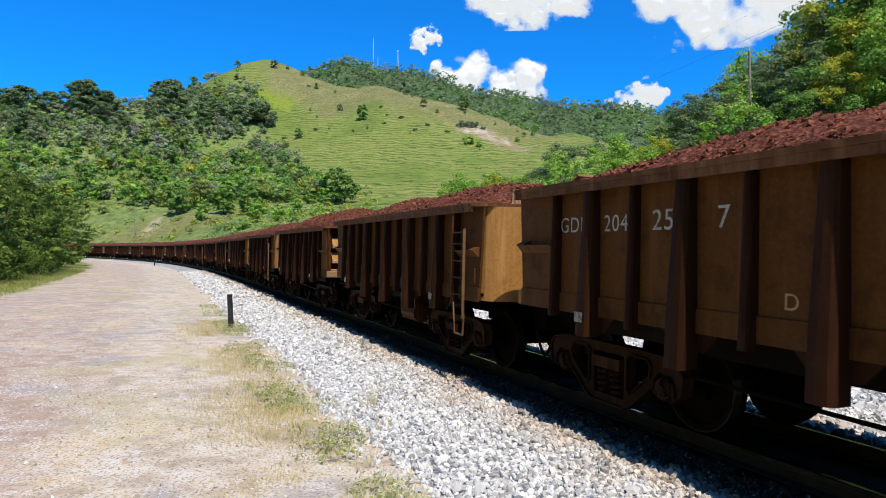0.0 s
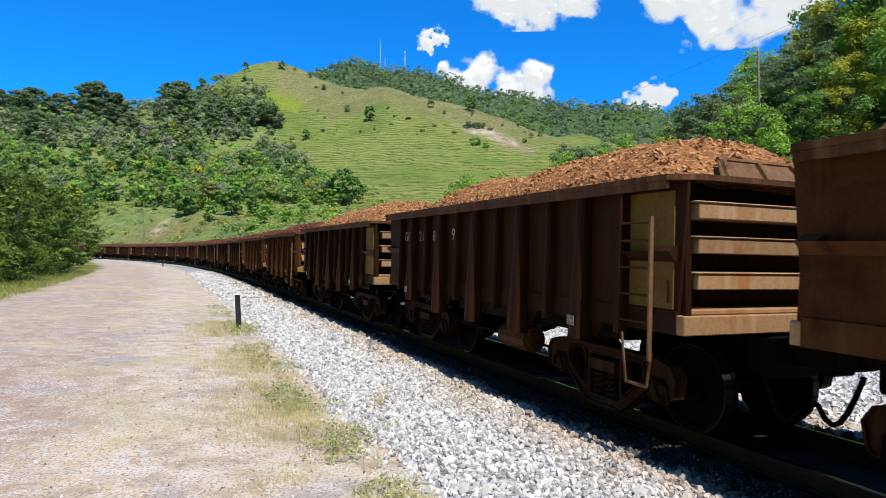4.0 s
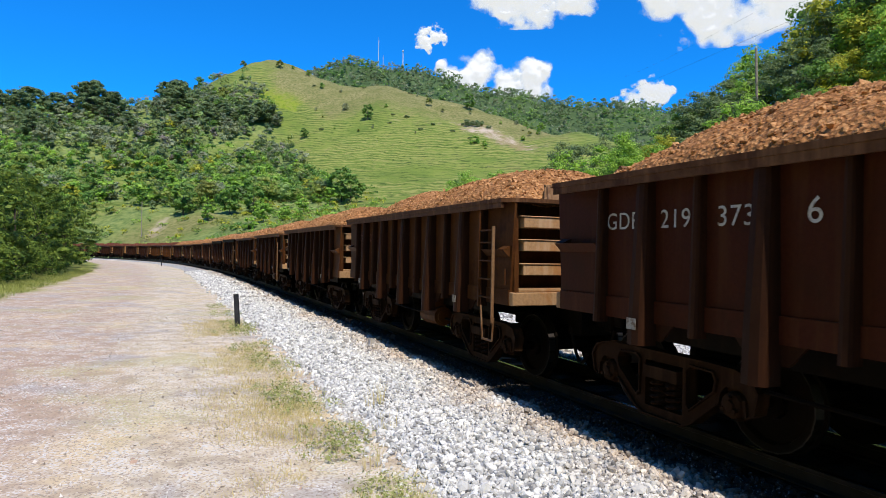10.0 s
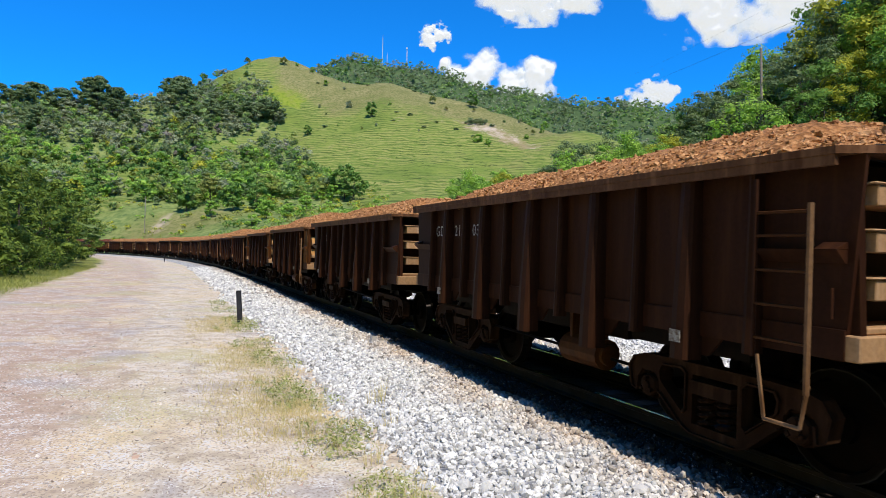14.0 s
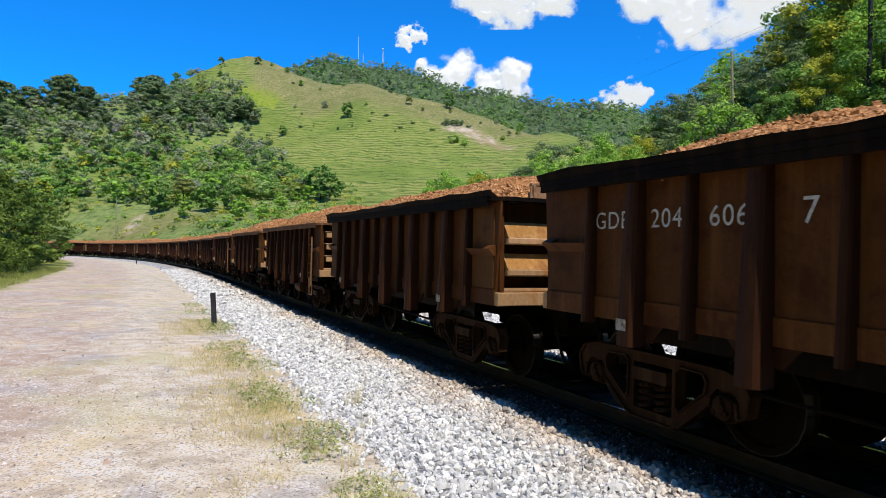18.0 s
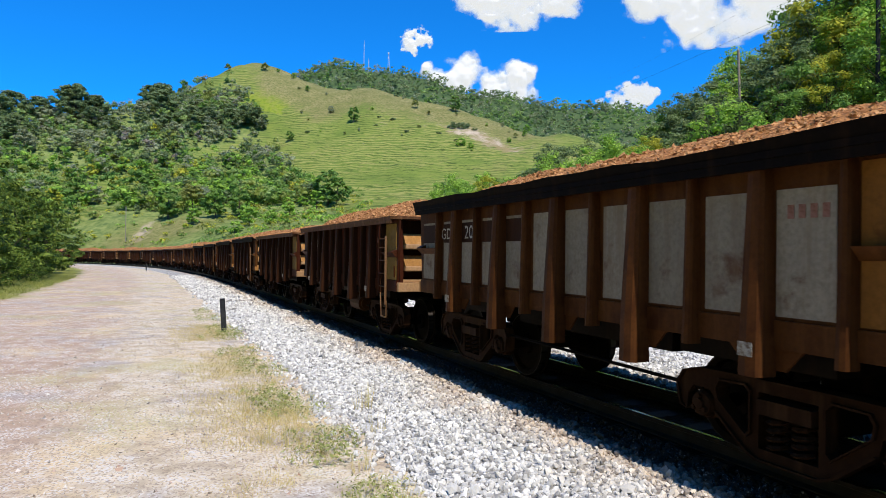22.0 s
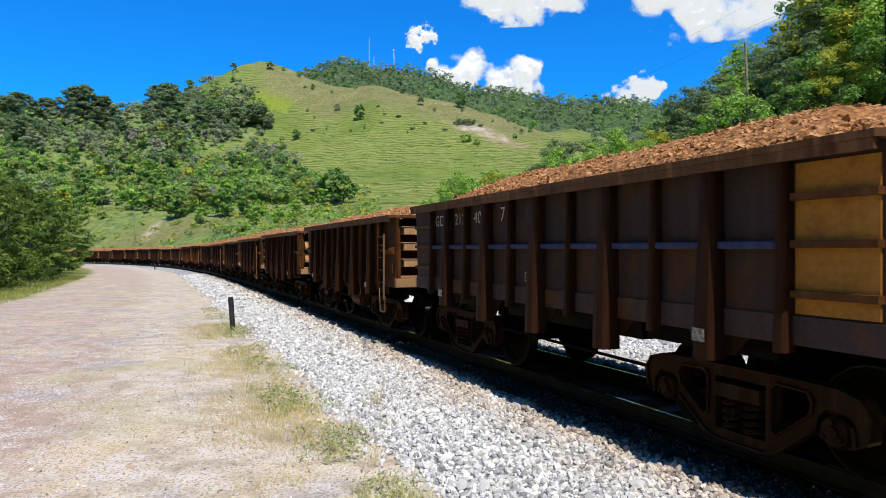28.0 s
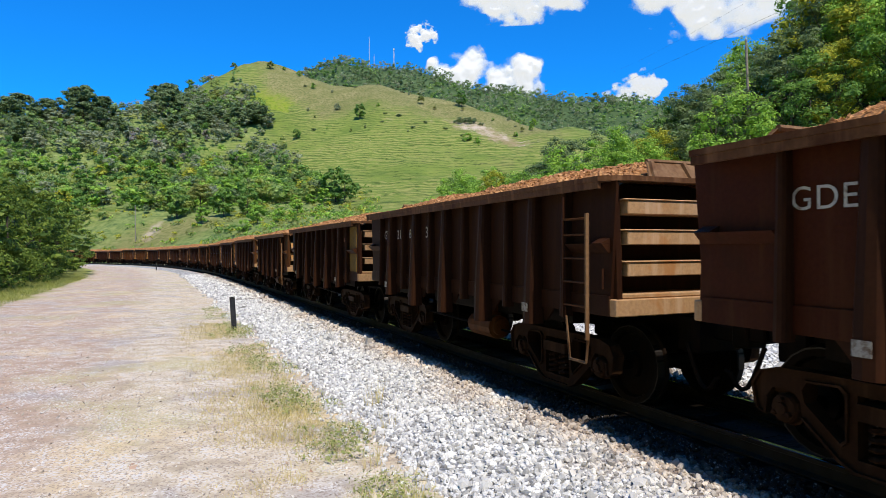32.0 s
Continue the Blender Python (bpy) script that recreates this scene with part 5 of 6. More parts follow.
BROAD_KINDS = [
    tree_kind(31, 15.0, 9.0, 3.5, "dusk", 84, 60, 0.72, True, 0.19, 0.5),
    tree_kind(32, 13.0, 8.5, 3.0, "dusk", 76, 60, 0.72, True, 0.19, 0.5),
    tree_kind(33, 12.0, 6.0, 3.0, "grey", 60, 46, 0.66, True, 0.2, 0.55),
]
TREE_WORDS = ("leafy green broadleaf tree on the slope", "dark green dense tree on the slope", "tall olive-green flat-topped tree", "low round green tree on the slope", "tree with yellowing leaves")


def plant(kinds, k, x, y, size, turn, label, name="tree", category="tree", group=""):
    z = float(land(x, y)[0][0])
    m = pose(x, y, z - 0.1, 0, 0, turn)
    t = tree_thing(name, kinds[k], m, label, category, group)
    t.scale = (size, size, size)
    return t


def right_slope():
    rng = np.random.default_rng(21)
    n = 0
    spots = []
    for _ in range(6000):
        x, y = rng.uniform(-25, 85), rng.uniform(8, 150)
        if abs(math.atan2(x, y)) > radians(46) or x < 0.10 * y - 12 + 6 * rng.random():
            continue
        s, lat = track_coords(x, y)
        r = -lat[0]
        if r < 20 or r > 78 or math.hypot(x, y) < 46:
            continue
        gap = 3.6 + 0.012 * y
        if any((x - a) ** 2 + (y - b_) ** 2 < gap * gap for a, b_ in spots):
            continue
        spots.append((x, y))
    for x, y in spots:
        r = -track_coords(x, y)[1][0]
        k = int(rng.choice(5, p=[0.36, 0.2, 0.16, 0.22, 0.06]))
        size = rng.uniform(0.55, 0.8) if r < 24 else rng.uniform(0.75, 1.1)
        if y > 85:
            size *= 0.8
        if x / y < 0.43:
            size *= 0.78
        plant(NEAR_KINDS if y < 85 else SLOPE_KINDS, k, x, y, size, rng.uniform(0, 360), TREE_WORDS[k], group="trees on the cutting slope")
    for _ in range(70):
        s, r = rng.uniform(-4, 95), rng.uniform(8.5, 22)
        x, y, z, th = on_track(s, -r)
        plant(SHRUBS, int(rng.integers(3)), float(x), float(y), rng.uniform(0.5, 1.0) * (0.55 if r < 11 else 1), rng.uniform(0, 360), "leafy roadside shrub at the foot of the slope", "shrub", "shrub", "shrubs along the line")
    return len(spots)


right_slope()
# tall trees that stand out on the skyline of the cutting: bearing, distance, rise of the top in degrees, kind
for az, far, rise, k in ((20.6, 60, 11.9, 1), (22.2, 60, 13.3, 2), (24.0, 60, 14.5, 2), (26.0, 62, 15.3, 1), (28.0, 60, 16.2, 2), (29.6, 62, 17.4, 4), (31.2, 60, 19.5, 2), (33.0, 58, 21.5, 4), (35.0, 60, 22.5, 2), (37.0, 56, 23.5, 4), (39.0, 60, 24.0, 2), (30.5, 68, 18.5, 0), (34.0, 66, 22.5, 1), (36.0, 50, 19.0, 0), (32.0, 50, 15.5, 4)):
    x, y = far * math.sin(radians(az)), far * math.cos(radians(az))
    top = 1.66 + far * math.tan(radians(rise)) - float(land(x, y)[0][0])
    plant(NEAR_KINDS, k, x, y, top / (9.9, 8.3, 10.3, 7.4, 9.4)[k], x * 37 % 360, TREE_WORDS[k], group="trees on the cutting slope")

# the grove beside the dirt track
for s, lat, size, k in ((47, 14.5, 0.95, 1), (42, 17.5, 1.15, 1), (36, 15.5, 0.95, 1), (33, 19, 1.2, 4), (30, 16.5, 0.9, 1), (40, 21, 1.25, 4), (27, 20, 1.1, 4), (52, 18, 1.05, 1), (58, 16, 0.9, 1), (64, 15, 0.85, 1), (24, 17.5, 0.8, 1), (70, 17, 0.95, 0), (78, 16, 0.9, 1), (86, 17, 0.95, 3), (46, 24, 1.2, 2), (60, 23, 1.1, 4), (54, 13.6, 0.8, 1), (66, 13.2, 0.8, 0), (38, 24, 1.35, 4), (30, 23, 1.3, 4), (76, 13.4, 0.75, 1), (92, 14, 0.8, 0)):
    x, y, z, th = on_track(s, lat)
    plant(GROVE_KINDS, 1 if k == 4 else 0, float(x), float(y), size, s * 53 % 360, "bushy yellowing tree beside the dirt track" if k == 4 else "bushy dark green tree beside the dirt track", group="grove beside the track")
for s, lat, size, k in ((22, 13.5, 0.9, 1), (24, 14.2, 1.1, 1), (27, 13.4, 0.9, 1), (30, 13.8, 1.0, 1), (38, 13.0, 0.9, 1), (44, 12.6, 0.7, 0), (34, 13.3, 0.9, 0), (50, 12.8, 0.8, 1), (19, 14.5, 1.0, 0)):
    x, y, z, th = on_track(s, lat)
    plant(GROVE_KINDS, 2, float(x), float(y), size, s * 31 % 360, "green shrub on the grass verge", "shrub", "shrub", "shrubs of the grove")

# scattered trees and bushes of the pasture
for x, y, size, k in ((-41, 330, 0.85, 0), (-56, 351, 0.55, 4), (-70, 313, 0.55, 0), (-63, 321, 0.35, 5), (-75, 381, 0.45, 1), (-10, 350, 0.5, 2), (12, 349, 0.9, 0), (11, 326, 0.9, 5), (16, 325, 0.8, 5), (13, 297, 0.8, 3), (17, 294, 0.6, 3), (-13, 316, 0.3, 5), (-21, 330, 0.4, 5), (-33, 344, 0.35, 3), (21, 322, 0.4, 5), (49, 333, 0.55, 1), (37, 339, 0.35, 4), (37, 311, 0.45, 3), (-22, 378, 0.4, 5), (3, 316, 0.35, 5),
                      (-107.4, 408, 0.6, 2), (-88, 402, 0.5, 1), (-130, 405, 0.5, 2), (-100, 412, 0.35, 1), (-50, 383, 0.3, 5), (-96, 296, 0.4, 3), (-84, 290, 0.5, 0), (-78, 300, 0.45, 3), (-90, 304, 0.5, 0), (-86, 284, 0.4, 3), (46, 320, 0.4, 1), (-7, 322, 0.3, 5), (28, 334, 0.3, 3)):
    plant(MID_KINDS, k, x, y, size, x * 71 % 360, "lone dark tree on the green pasture" if size > 0.5 else "small bush on the green pasture", group="trees on the pasture")

rng_bush = np.random.default_rng(63)
for _ in range(26):
    g, y = rng_bush.uniform(-0.24, 0.13), rng_bush.uniform(285, 385)
    plant(MID_KINDS, int(rng_bush.choice([3, 4, 5, 2])), g * y, y, rng_bush.uniform(0.14, 0.3), rng_bush.uniform(0, 360), "small bush on the green pasture", "bush", "bush", "bushes on the pasture")

# broad dark trees that stand over the scrub of the hillside, and along its brow
for x, y, size, k in ((-196, 300, 1.0, 0), (-188, 307, 0.95, 1), (-206, 305, 1.0, 1), (-181, 302, 0.7, 2), (-173, 311, 1.15, 0), (-164, 313, 0.9, 1), (-177, 320, 0.9, 0), (-216, 300, 1.0, 0), (-143, 338, 1.05, 1), (-151, 344, 0.8, 0), (-138, 326, 0.85, 0), (-145, 319, 0.7, 2), (-128, 352, 0.6, 2),
                      (-120, 320, 0.8, 1), (-114, 326, 0.65, 0), (-106, 333, 0.75, 1), (-99, 338, 0.7, 0), (-93, 335, 0.8, 1), (-89, 332, 0.55, 2), (-122, 302, 0.7, 2), (-128, 308, 0.6, 0), (-156, 281, 0.7, 2), (-160, 302, 0.65, 0), (-140, 292, 0.6, 2), (-150, 300, 0.6, 1), (-170, 268, 0.8, 2), (-182, 280, 0.8, 0), (-109, 318, 0.5, 2)):
    plant(BROAD_KINDS, k, x, y, size, x * 71 % 360, "broad dark flat-topped tree on the hillside", group="broad trees on the hillside")
for x, y, size, k in ((-135, 370, 0.6, 1), (-128, 366, 0.7, 2), (-146, 380, 0.6, 1), (-140, 372, 0.5, 3), (-132, 362, 0.5, 0), (-120, 364, 0.5, 3), (-115, 288, 0.7, 2), (-119, 290, 0.6, 3)):
    plant(MID_KINDS, k, x, y, size, x * 71 % 360, "ragged grey-green tree below the hilltop", group="trees below the hilltop")

# rounded trees at the foot of the hill, round the clearing
for x, y, size, k in ((-105, 228, 1.3, 0), (-100, 233, 0.9, 1), (-78, 190, 1.0, 0), (-73, 196, 0.9, 2), (-66, 178, 0.6, 1), (-62, 184, 0.9, 0), (-56, 187, 0.9, 0), (-83, 266, 1.1, 0), (-83, 231, 0.9, 1), (-90, 228, 0.8, 3), (-100, 256, 0.9, 6), (-104, 240, 0.8, 0), (-85, 250, 0.9, 1), (-67, 198, 0.8, 1), (-131, 236, 0.9, 0), (-142, 274, 0.8, 4), (-134, 286, 0.7, 2), (-72, 215, 0.9, 1), (-80, 215, 0.9, 2), (-92, 214, 0.8, 1), (-76, 236, 0.9, 0), (-70, 244, 0.8, 3), (-65, 232, 0.8, 1), (-94, 268, 0.8, 4),
                      (-32, 197, 1.15, 0), (-29, 194, 1.0, 0), (-35, 194, 0.7, 1), (-57, 206, 0.7, 1), (-51, 205, 0.65, 3), (-45, 200, 0.6, 3), (-41, 163, 0.6, 3), (-46, 162, 0.6, 1), (-40, 199, 0.6, 3), (-48, 156, 0.6, 3), (-36, 158, 0.55, 3), (-38, 170, 0.6, 1), (-44, 176, 0.6, 3), (-50, 172, 0.6, 1), (-32, 165, 0.5, 3), (-55, 195, 0.7, 3), (-33, 176, 0.5, 3), (-60, 220, 0.8, 1), (-52, 215, 0.6, 3), (-116, 222, 0.9, 4), (-124, 226, 0.9, 0), (-128, 218, 0.9, 6), (-118, 240, 0.7, 6), (-110, 250, 0.8, 1), (-140, 250, 0.9, 4), (-134, 262, 0.8, 1), (-125, 270, 0.7, 4), (-116, 262, 0.7, 1)):
    plant(MID_KINDS, k, x, y, size, x * 71 % 360, "rounded green tree at the foot of the hill", group="trees at the foot of the hill")


def clearing():
    """Low scrub on the clearing where the hill meets the line."""
    rng = np.random.default_rng(71)
    g, y = rng.uniform(-0.62, -0.10, 560), rng.uniform(100, 225, 560)
    x = g * y
    z, s, lat = land(x, y)
    keep = (-lat > 12) & (np.hypot((x + 85) / 4, (y - 170) / 30) > 1)
    x, y, z = x[keep], y[keep], z[keep]
    for i, mat in enumerate(("weed", "deep", "gold", "mid")):
        c = np.stack([x[i::4], y[i::4], z[i::4] + 0.4], 1)
        c = np.repeat(c, 4, axis=0) + rng.normal(size=(len(c) * 4, 3)) * (0.9, 0.9, 0.35)
        v, f = leaf_quads(rng, c, rng.uniform(0.5, 1.1, len(c)), 12, 0.42)
        tagged(new("clearing_scrub", mesh_of("clearing_scrub", v, f, LEAF[mat])), "low yellow-green scrub in the clearing", "scrub", kind="stuff")


clearing()


def far_woods(name, seed, count, y0, y1, g0, g1, height, puffs, per, leaf, mats, label):
    rng = np.random.default_rng(seed)
    g, y = rng.uniform(g0, g1, count), np.sqrt(rng.uniform(y0 ** 2, y1 ** 2, count))
    x = g * y
    z, s, lat = land(x, y)
    keep = (forest_mask(x, y, z) > rng.random(count)) & (-lat > 24)
    x, y, z = x[keep], y[keep], z[keep]
    if "gold" in mats:
        low = rng.choice(len(mats), len(x), p=[0.18, 0.24, 0.06, 0.12, 0.26, 0.05, 0.09, 0.0])
        high = rng.choice(len(mats), len(x), p=[0.20, 0.02, 0.32, 0.03, 0.08, 0.01, 0.28, 0.06])
        which = np.where(z + 34 * (fbm(x / 26 + seed, y / 26) - 0.5) > 38, high, low)
    else:
        which = np.clip(((fbm(x / 30 + seed, y / 30) - 0.25) * 2 * len(mats) + rng.normal(0, 0.7, len(x))).astype(int), 0, len(mats) - 1)
    for i, mat in enumerate(mats):
        cs, rs = [], []
        for a, b_, c in zip(x[which == i], y[which == i], z[which == i]):
            h = height * rng.choice([rng.uniform(0.25, 0.5), rng.uniform(0.55, 0.9), rng.uniform(0.9, 1.3)], p=[0.3, 0.42, 0.28])
            pts = crown_points(rng, puffs, h * 0.5, h * 0.25, h, rng.random() < 0.4)
            cs.append(pts + (a, b_, c))
            rs.append(h * 0.23 * rng.uniform(0.8, 1.4, puffs))
        v, f = leaf_quads(rng, np.concatenate(cs), np.concatenate(rs), per, leaf, 0.7, 0.5, 0.25)
        tagged(new(name, mesh_of(name, v, f, LEAF[mat])), label, "woods", kind="stuff")


far_woods("hillside_woods", 41, 3000, 200, 430, -0.80, -0.14, 6.6, 7, 22, 0.60, ("far", "mid", "grey", "pale", "deep", "gold", "dusk", "twig"), "mixed green woods on the hillside")
far_woods("ridge_woods", 42, 4300, 570, 800, -0.30, 0.62, 9.0, 3, 8, 1.2, ("far", "deep", "grey", "dusk"), "dark woods along the far ridge")


def tuft(seed, blades, h, spread, mat, lean=0.5):
    rng = np.random.default_rng(seed)
    a, r = rng.uniform(0, 2 * math.pi, blades), spread * rng.random(blades) ** 0.7
    base = np.stack([np.cos(a) * r, np.sin(a) * r, np.full(blades, -0.02)], 1)
    hh = h * rng.uniform(0.4, 1.2, blades)
    out = np.stack([np.cos(a), np.sin(a), np.zeros(blades)], 1) * (hh * lean * rng.random(blades))[:, None] + rng.normal(size=(blades, 3)) * 0.04
    side = np.stack([-np.sin(a + 1), np.cos(a + 1), np.zeros(blades)], 1) * 0.0025
    mid = base + out * 0.4 + np.array([0, 0, 1]) * (hh * 0.6)[:, None]
    tip = base + out + np.array([0, 0, 1]) * hh[:, None]
    v = np.stack([base - side, base + side, mid + side * 0.8, mid - side * 0.8, tip + side * 0.1, tip - side * 0.1], 1).reshape(-1, 3)
    k = np.arange(blades) * 6
    f = np.concatenate([np.stack([k, k + 1, k + 2, k + 3], 1), np.stack([k + 3, k + 2, k + 4, k + 5], 1)])
    return mesh_of("blades", v, f, LEAF[mat])


def herb(seed, h, spread):
    """A low mound of fine-leaved weeds."""
    rng = np.random.default_rng(seed)
    n = 26
    a, r = rng.uniform(0, 6.28, n), spread * rng.random(n) ** 0.7
    c = np.stack([np.cos(a) * r, np.sin(a) * r, h * (0.15 + 0.7 * rng.random(n) * (1 - r / spread * 0.6))], 1)
    v, f = leaf_quads(rng, c, h * rng.uniform(0.4, 0.9, n), 26, 0.02, 1.1)
    return mesh_of("leaves", v, f, LEAF["herb"])


TUFTS = [herb(1, 0.13, 0.42), herb(2, 0.17, 0.34), tuft(3, 260, 0.08, 0.34, "dry", 1.8), tuft(4, 26, 0.3, 0.12, "dry", 0.3)]


def weeds():
    rng = np.random.default_rng(17)
    for k, (s, lat, size, kind) in enumerate([(1.9, 3.75, 1.0, 0), (2.4, 3.65, 0.9, 1), (1.4, 3.9, 1.1, 0), (3.6, 3.8, 1.0, 1), (4.1, 3.7, 1.0, 0), (4.6, 3.9, 0.9, 2), (5.4, 3.75, 1.0, 0), (5.9, 3.85, 1.1, 1), (6.5, 3.9, 0.9, 0), (7.4, 3.8, 0.9, 2), (8.2, 3.7, 1.0, 0), (9.0, 3.8, 1.0, 1), (10.4, 3.85, 1.1, 0), (11.2, 3.7, 1.0, 2), (13.0, 3.9, 1.2, 0), (13.6, 3.7, 1.1, 1), (15.0, 3.8, 1.0, 0), (5.2, 2.95, 1.0, 3), (5.35, 2.85, 0.9, 3), (4.2, 3.1, 0.8, 3), (17.5, 3.8, 1.2, 0), (20.0, 3.9, 1.0, 1)]):
        x, y, z, th = on_track(s, lat)
        z = float(land(float(x), float(y))[0][0]) if lat > 3.4 else z + float(bed_z(np.array([lat]), np.array([s]))[0])
        t = tagged(new("weed_clump", TUFTS[kind]), "straggling green weeds at the ballast edge" if kind != 2 else "dry pale grass at the ballast edge", "weeds", "weeds at the ballast edge", "stuff")
        t.matrix_basis = pose(float(x), float(y), z, 0, 0, k * 67)
        t.scale = (size, size, size)
    for k in range(26):
        s, lat = 0.8 + 8.5 * rng.random() ** 1.3, 3.5 + 1.0 * rng.random() ** 1.5
        x, y, z, th = on_track(s, lat)
        t = tagged(new("straw_tuft", TUFTS[2 + k % 2]), "dry straw-coloured grass at the ballast edge", "grass", "straw at the ballast edge", "stuff")
        t.matrix_basis = pose(float(x), float(y), float(land(float(x), float(y))[0][0]), 0, 0, k * 47)
        size = rng.uniform(0.5, 1.1)
        t.scale = (size, size, size)
    def scatter(name, label, mat, n, s0, s1, l0, l1, h, dens):
        s, lat = rng.uniform(s0, s1, n), rng.uniform(l0, l1, n)
        x, y, _, _ = on_track(s, lat)
        keep = fbm(x / 1.1 + 7, y / 1.1) > dens + 0.16 * (rng.random(n) - 0.5)
        keep &= rng.random(n) < np.clip((lat - l0) / 0.4, 0, 1) * np.clip((l1 - lat) / (0.45 * (l1 - l0)), 0, 1) + (abs(l1 - l0) > 5)
        x, y = x[keep], y[keep]
        z, _, _ = land(x, y)
        m = len(x)
        base = np.stack([x, y, z - 0.01], 1)
        hh = h * rng.uniform(0.4, 1.2, m)
        bend = rng.normal(size=(m, 3)) * (0.5 * hh)[:, None] * np.array([1, 1, 0])
        a = rng.uniform(0, 6.28, m)
        side = np.stack([np.cos(a), np.sin(a), np.zeros(m)], 1) * (0.03 * h + 0.002)
        tip = base + bend + np.array([0, 0, 1]) * hh[:, None]
        v = np.stack([base - side, base + side, tip], 1).reshape(-1, 3)
        tagged(new(name, mesh_of(name, v, np.arange(m * 3).reshape(-1, 3), LEAF[mat])), label, "grass", kind="stuff")
    scatter("dry_grass", "short dry grass on the verge", "dry", 50000, -1, 16, 3.45, 5.1, 0.06, 0.42)
    scatter("thin_grass", "thin trodden grass on the dirt", "dry", 7000, -1, 22, 3.6, 10.5, 0.04, 0.6)
    scatter("verge_grass", "sunlit green and yellow grass verge", "weed", 26000, 14, 60, 10.6, 16, 0.22, 0.3)
    scatter("bank_grass", "long grass beside the line", "weed", 30000, -4, 60, -18, -6.8, 0.35, 0.3)


weeds()

# ---- poles, masts, clouds ----
WOOD, nt, b = material("weathered_wood", 0.9)
paint(nt, b, ramp(nt, noise_node(nt, coords(nt), 9, 5), (0.3, (0.20, 0.17, 0.13)), (0.7, (0.36, 0.31, 0.25))))
POST, nt, b = material("black_painted_post", 0.6)
paint(nt, b, ramp(nt, noise_node(nt, coords(nt), 12, 5), (0.35, (0.018, 0.019, 0.022)), (0.8, (0.05, 0.05, 0.052))))
MAST, nt, b = material("galvanised_mast", 0.5, 0.3)
paint(nt, b, ramp(nt, noise_node(nt, coords(nt), 0.2, 2), (0.3, (0.5, 0.5, 0.5)), (0.8, (0.68, 0.68, 0.68))))
WIRE, nt, b = material("dark_wire", 0.6)
b.inputs["Base Color"].default_value = (0.03, 0.03, 0.035, 1)


def marker_post(s, lat, h, lean):
    x, y, z, th = on_track(s, lat)
    z = float(land(float(x), float(y))[0][0])
    t = thing("marker_post", pose(float(x), float(y), z, 0, lean, 0), "black painted steel marker post beside the ballast", "post")
    bm = boxes((-0.055, 0.055, -0.045, 0.045, -0.4, h))
    part("shaft", bevelled(bm, 0.01), POST, t)
    part("cap", bevelled(boxes((-0.06, 0.06, -0.05, 0.05, h + 0.001, h + 0.012)), 0.004), POST, t)


marker_post(14.3, 3.72, 0.83, -4)
marker_post(84.0, 3.9, 0.9, 0)


def wire(name, a, b_, sag, r):
    a, b_ = Vector(a), Vector(b_)
    bm = bmesh.new()
    pts = [a.lerp(b_, k / 24) - Vector((0, 0, sag * 4 * (k / 24) * (1 - k / 24))) for k in range(25)]
    tube(bm, pts, r)
    return tagged(new(name, finish(bm, name, WIRE)), "thin dark overhead wire against the sky", "wire")


def utility_pole(x, y, top_z, lean=0.0, h=11.0, r=0.14, mat=None):
    t = thing("utility_pole", pose(x, y, top_z - h, 0, lean, 0), "weathered wooden utility pole among the trees", "pole")
    part("shaft", rods(((0, 0, 0), (0, 0, h), r), n=10), mat or WOOD, t)
    part("insulator", rods(((0, 0, h), (0, 0, h + 0.18), 0.05), n=8), MAST, t)


def mast(x, y, h, lattice):
    z = float(land(x, y)[0][0])
    t = thing("radio_mast", pose(x, y, z, 0, 0, 0), "tall thin pale radio mast on the ridge", "mast", "masts on the ridge")
    if lattice:
        for a in range(3):
            c, s_ = math.cos(a * 2.094), math.sin(a * 2.094)
            part("leg", rods(((c * 1.6, s_ * 1.6, 0), (c * 0.5, s_ * 0.5, h), 0.14), n=6), MAST, t)
        rows = []
        for k in range(10):
            z0, z1 = h * k / 10, h * (k + 1) / 10
            r0, r1 = 1.6 - 1.1 * k / 10, 1.6 - 1.1 * (k + 1) / 10
            for a in range(3):
                rows.append(((math.cos(a * 2.094) * r0, math.sin(a * 2.094) * r0, z0), (math.cos((a + 1) * 2.094) * r1, math.sin((a + 1) * 2.094) * r1, z1), 0.07))
        part("bracing", rods(*rows, n=5), MAST, t)
        part("antenna", boxes((-0.9, 0.9, -0.9, 0.9, h, h + 1.6)), MAST, t)
    else:
        part("shaft", rods(((0, 0, 0), (0, 0, h), 0.38), n=8), MAST, t)
        part("antenna", rods(((0, 0, h), (0, 0, h + 2.5), 0.14), n=6), MAST, t)


CLOUD, nt, b = material("cloud", 1.0)
b.inputs["Specular IOR Level"].default_value = 0.0
b.inputs["Base Color"].default_value = (0.93, 0.93, 0.93, 1)
# added glow stands in for scattered sunlight, its blue-grey for cloud shade
_glow = nt.nodes.new("ShaderNodeEmission")
_th = mask(nt, calc(nt, "ADD", attribute(nt, "body"), calc(nt, "MULTIPLY", noise_node(nt, coords(nt), 0.012, 5, 0.6), 0.6)), 0.35, 0.85)
nt.links.new(mix(nt, _th, (0.62, 0.76, 0.95), (1.0, 1.0, 1.0)), _glow.inputs["Color"])
_glow.inputs["Strength"].default_value = 0.92
_m1 = nt.nodes.new("ShaderNodeMixShader")
_m1.inputs[0].default_value = 0.8
nt.links.new(b.outputs[0], _m1.inputs[1])
nt.links.new(_glow.outputs[0], _m1.inputs[2])
_cl = nt.nodes.new("ShaderNodeBsdfTransparent")
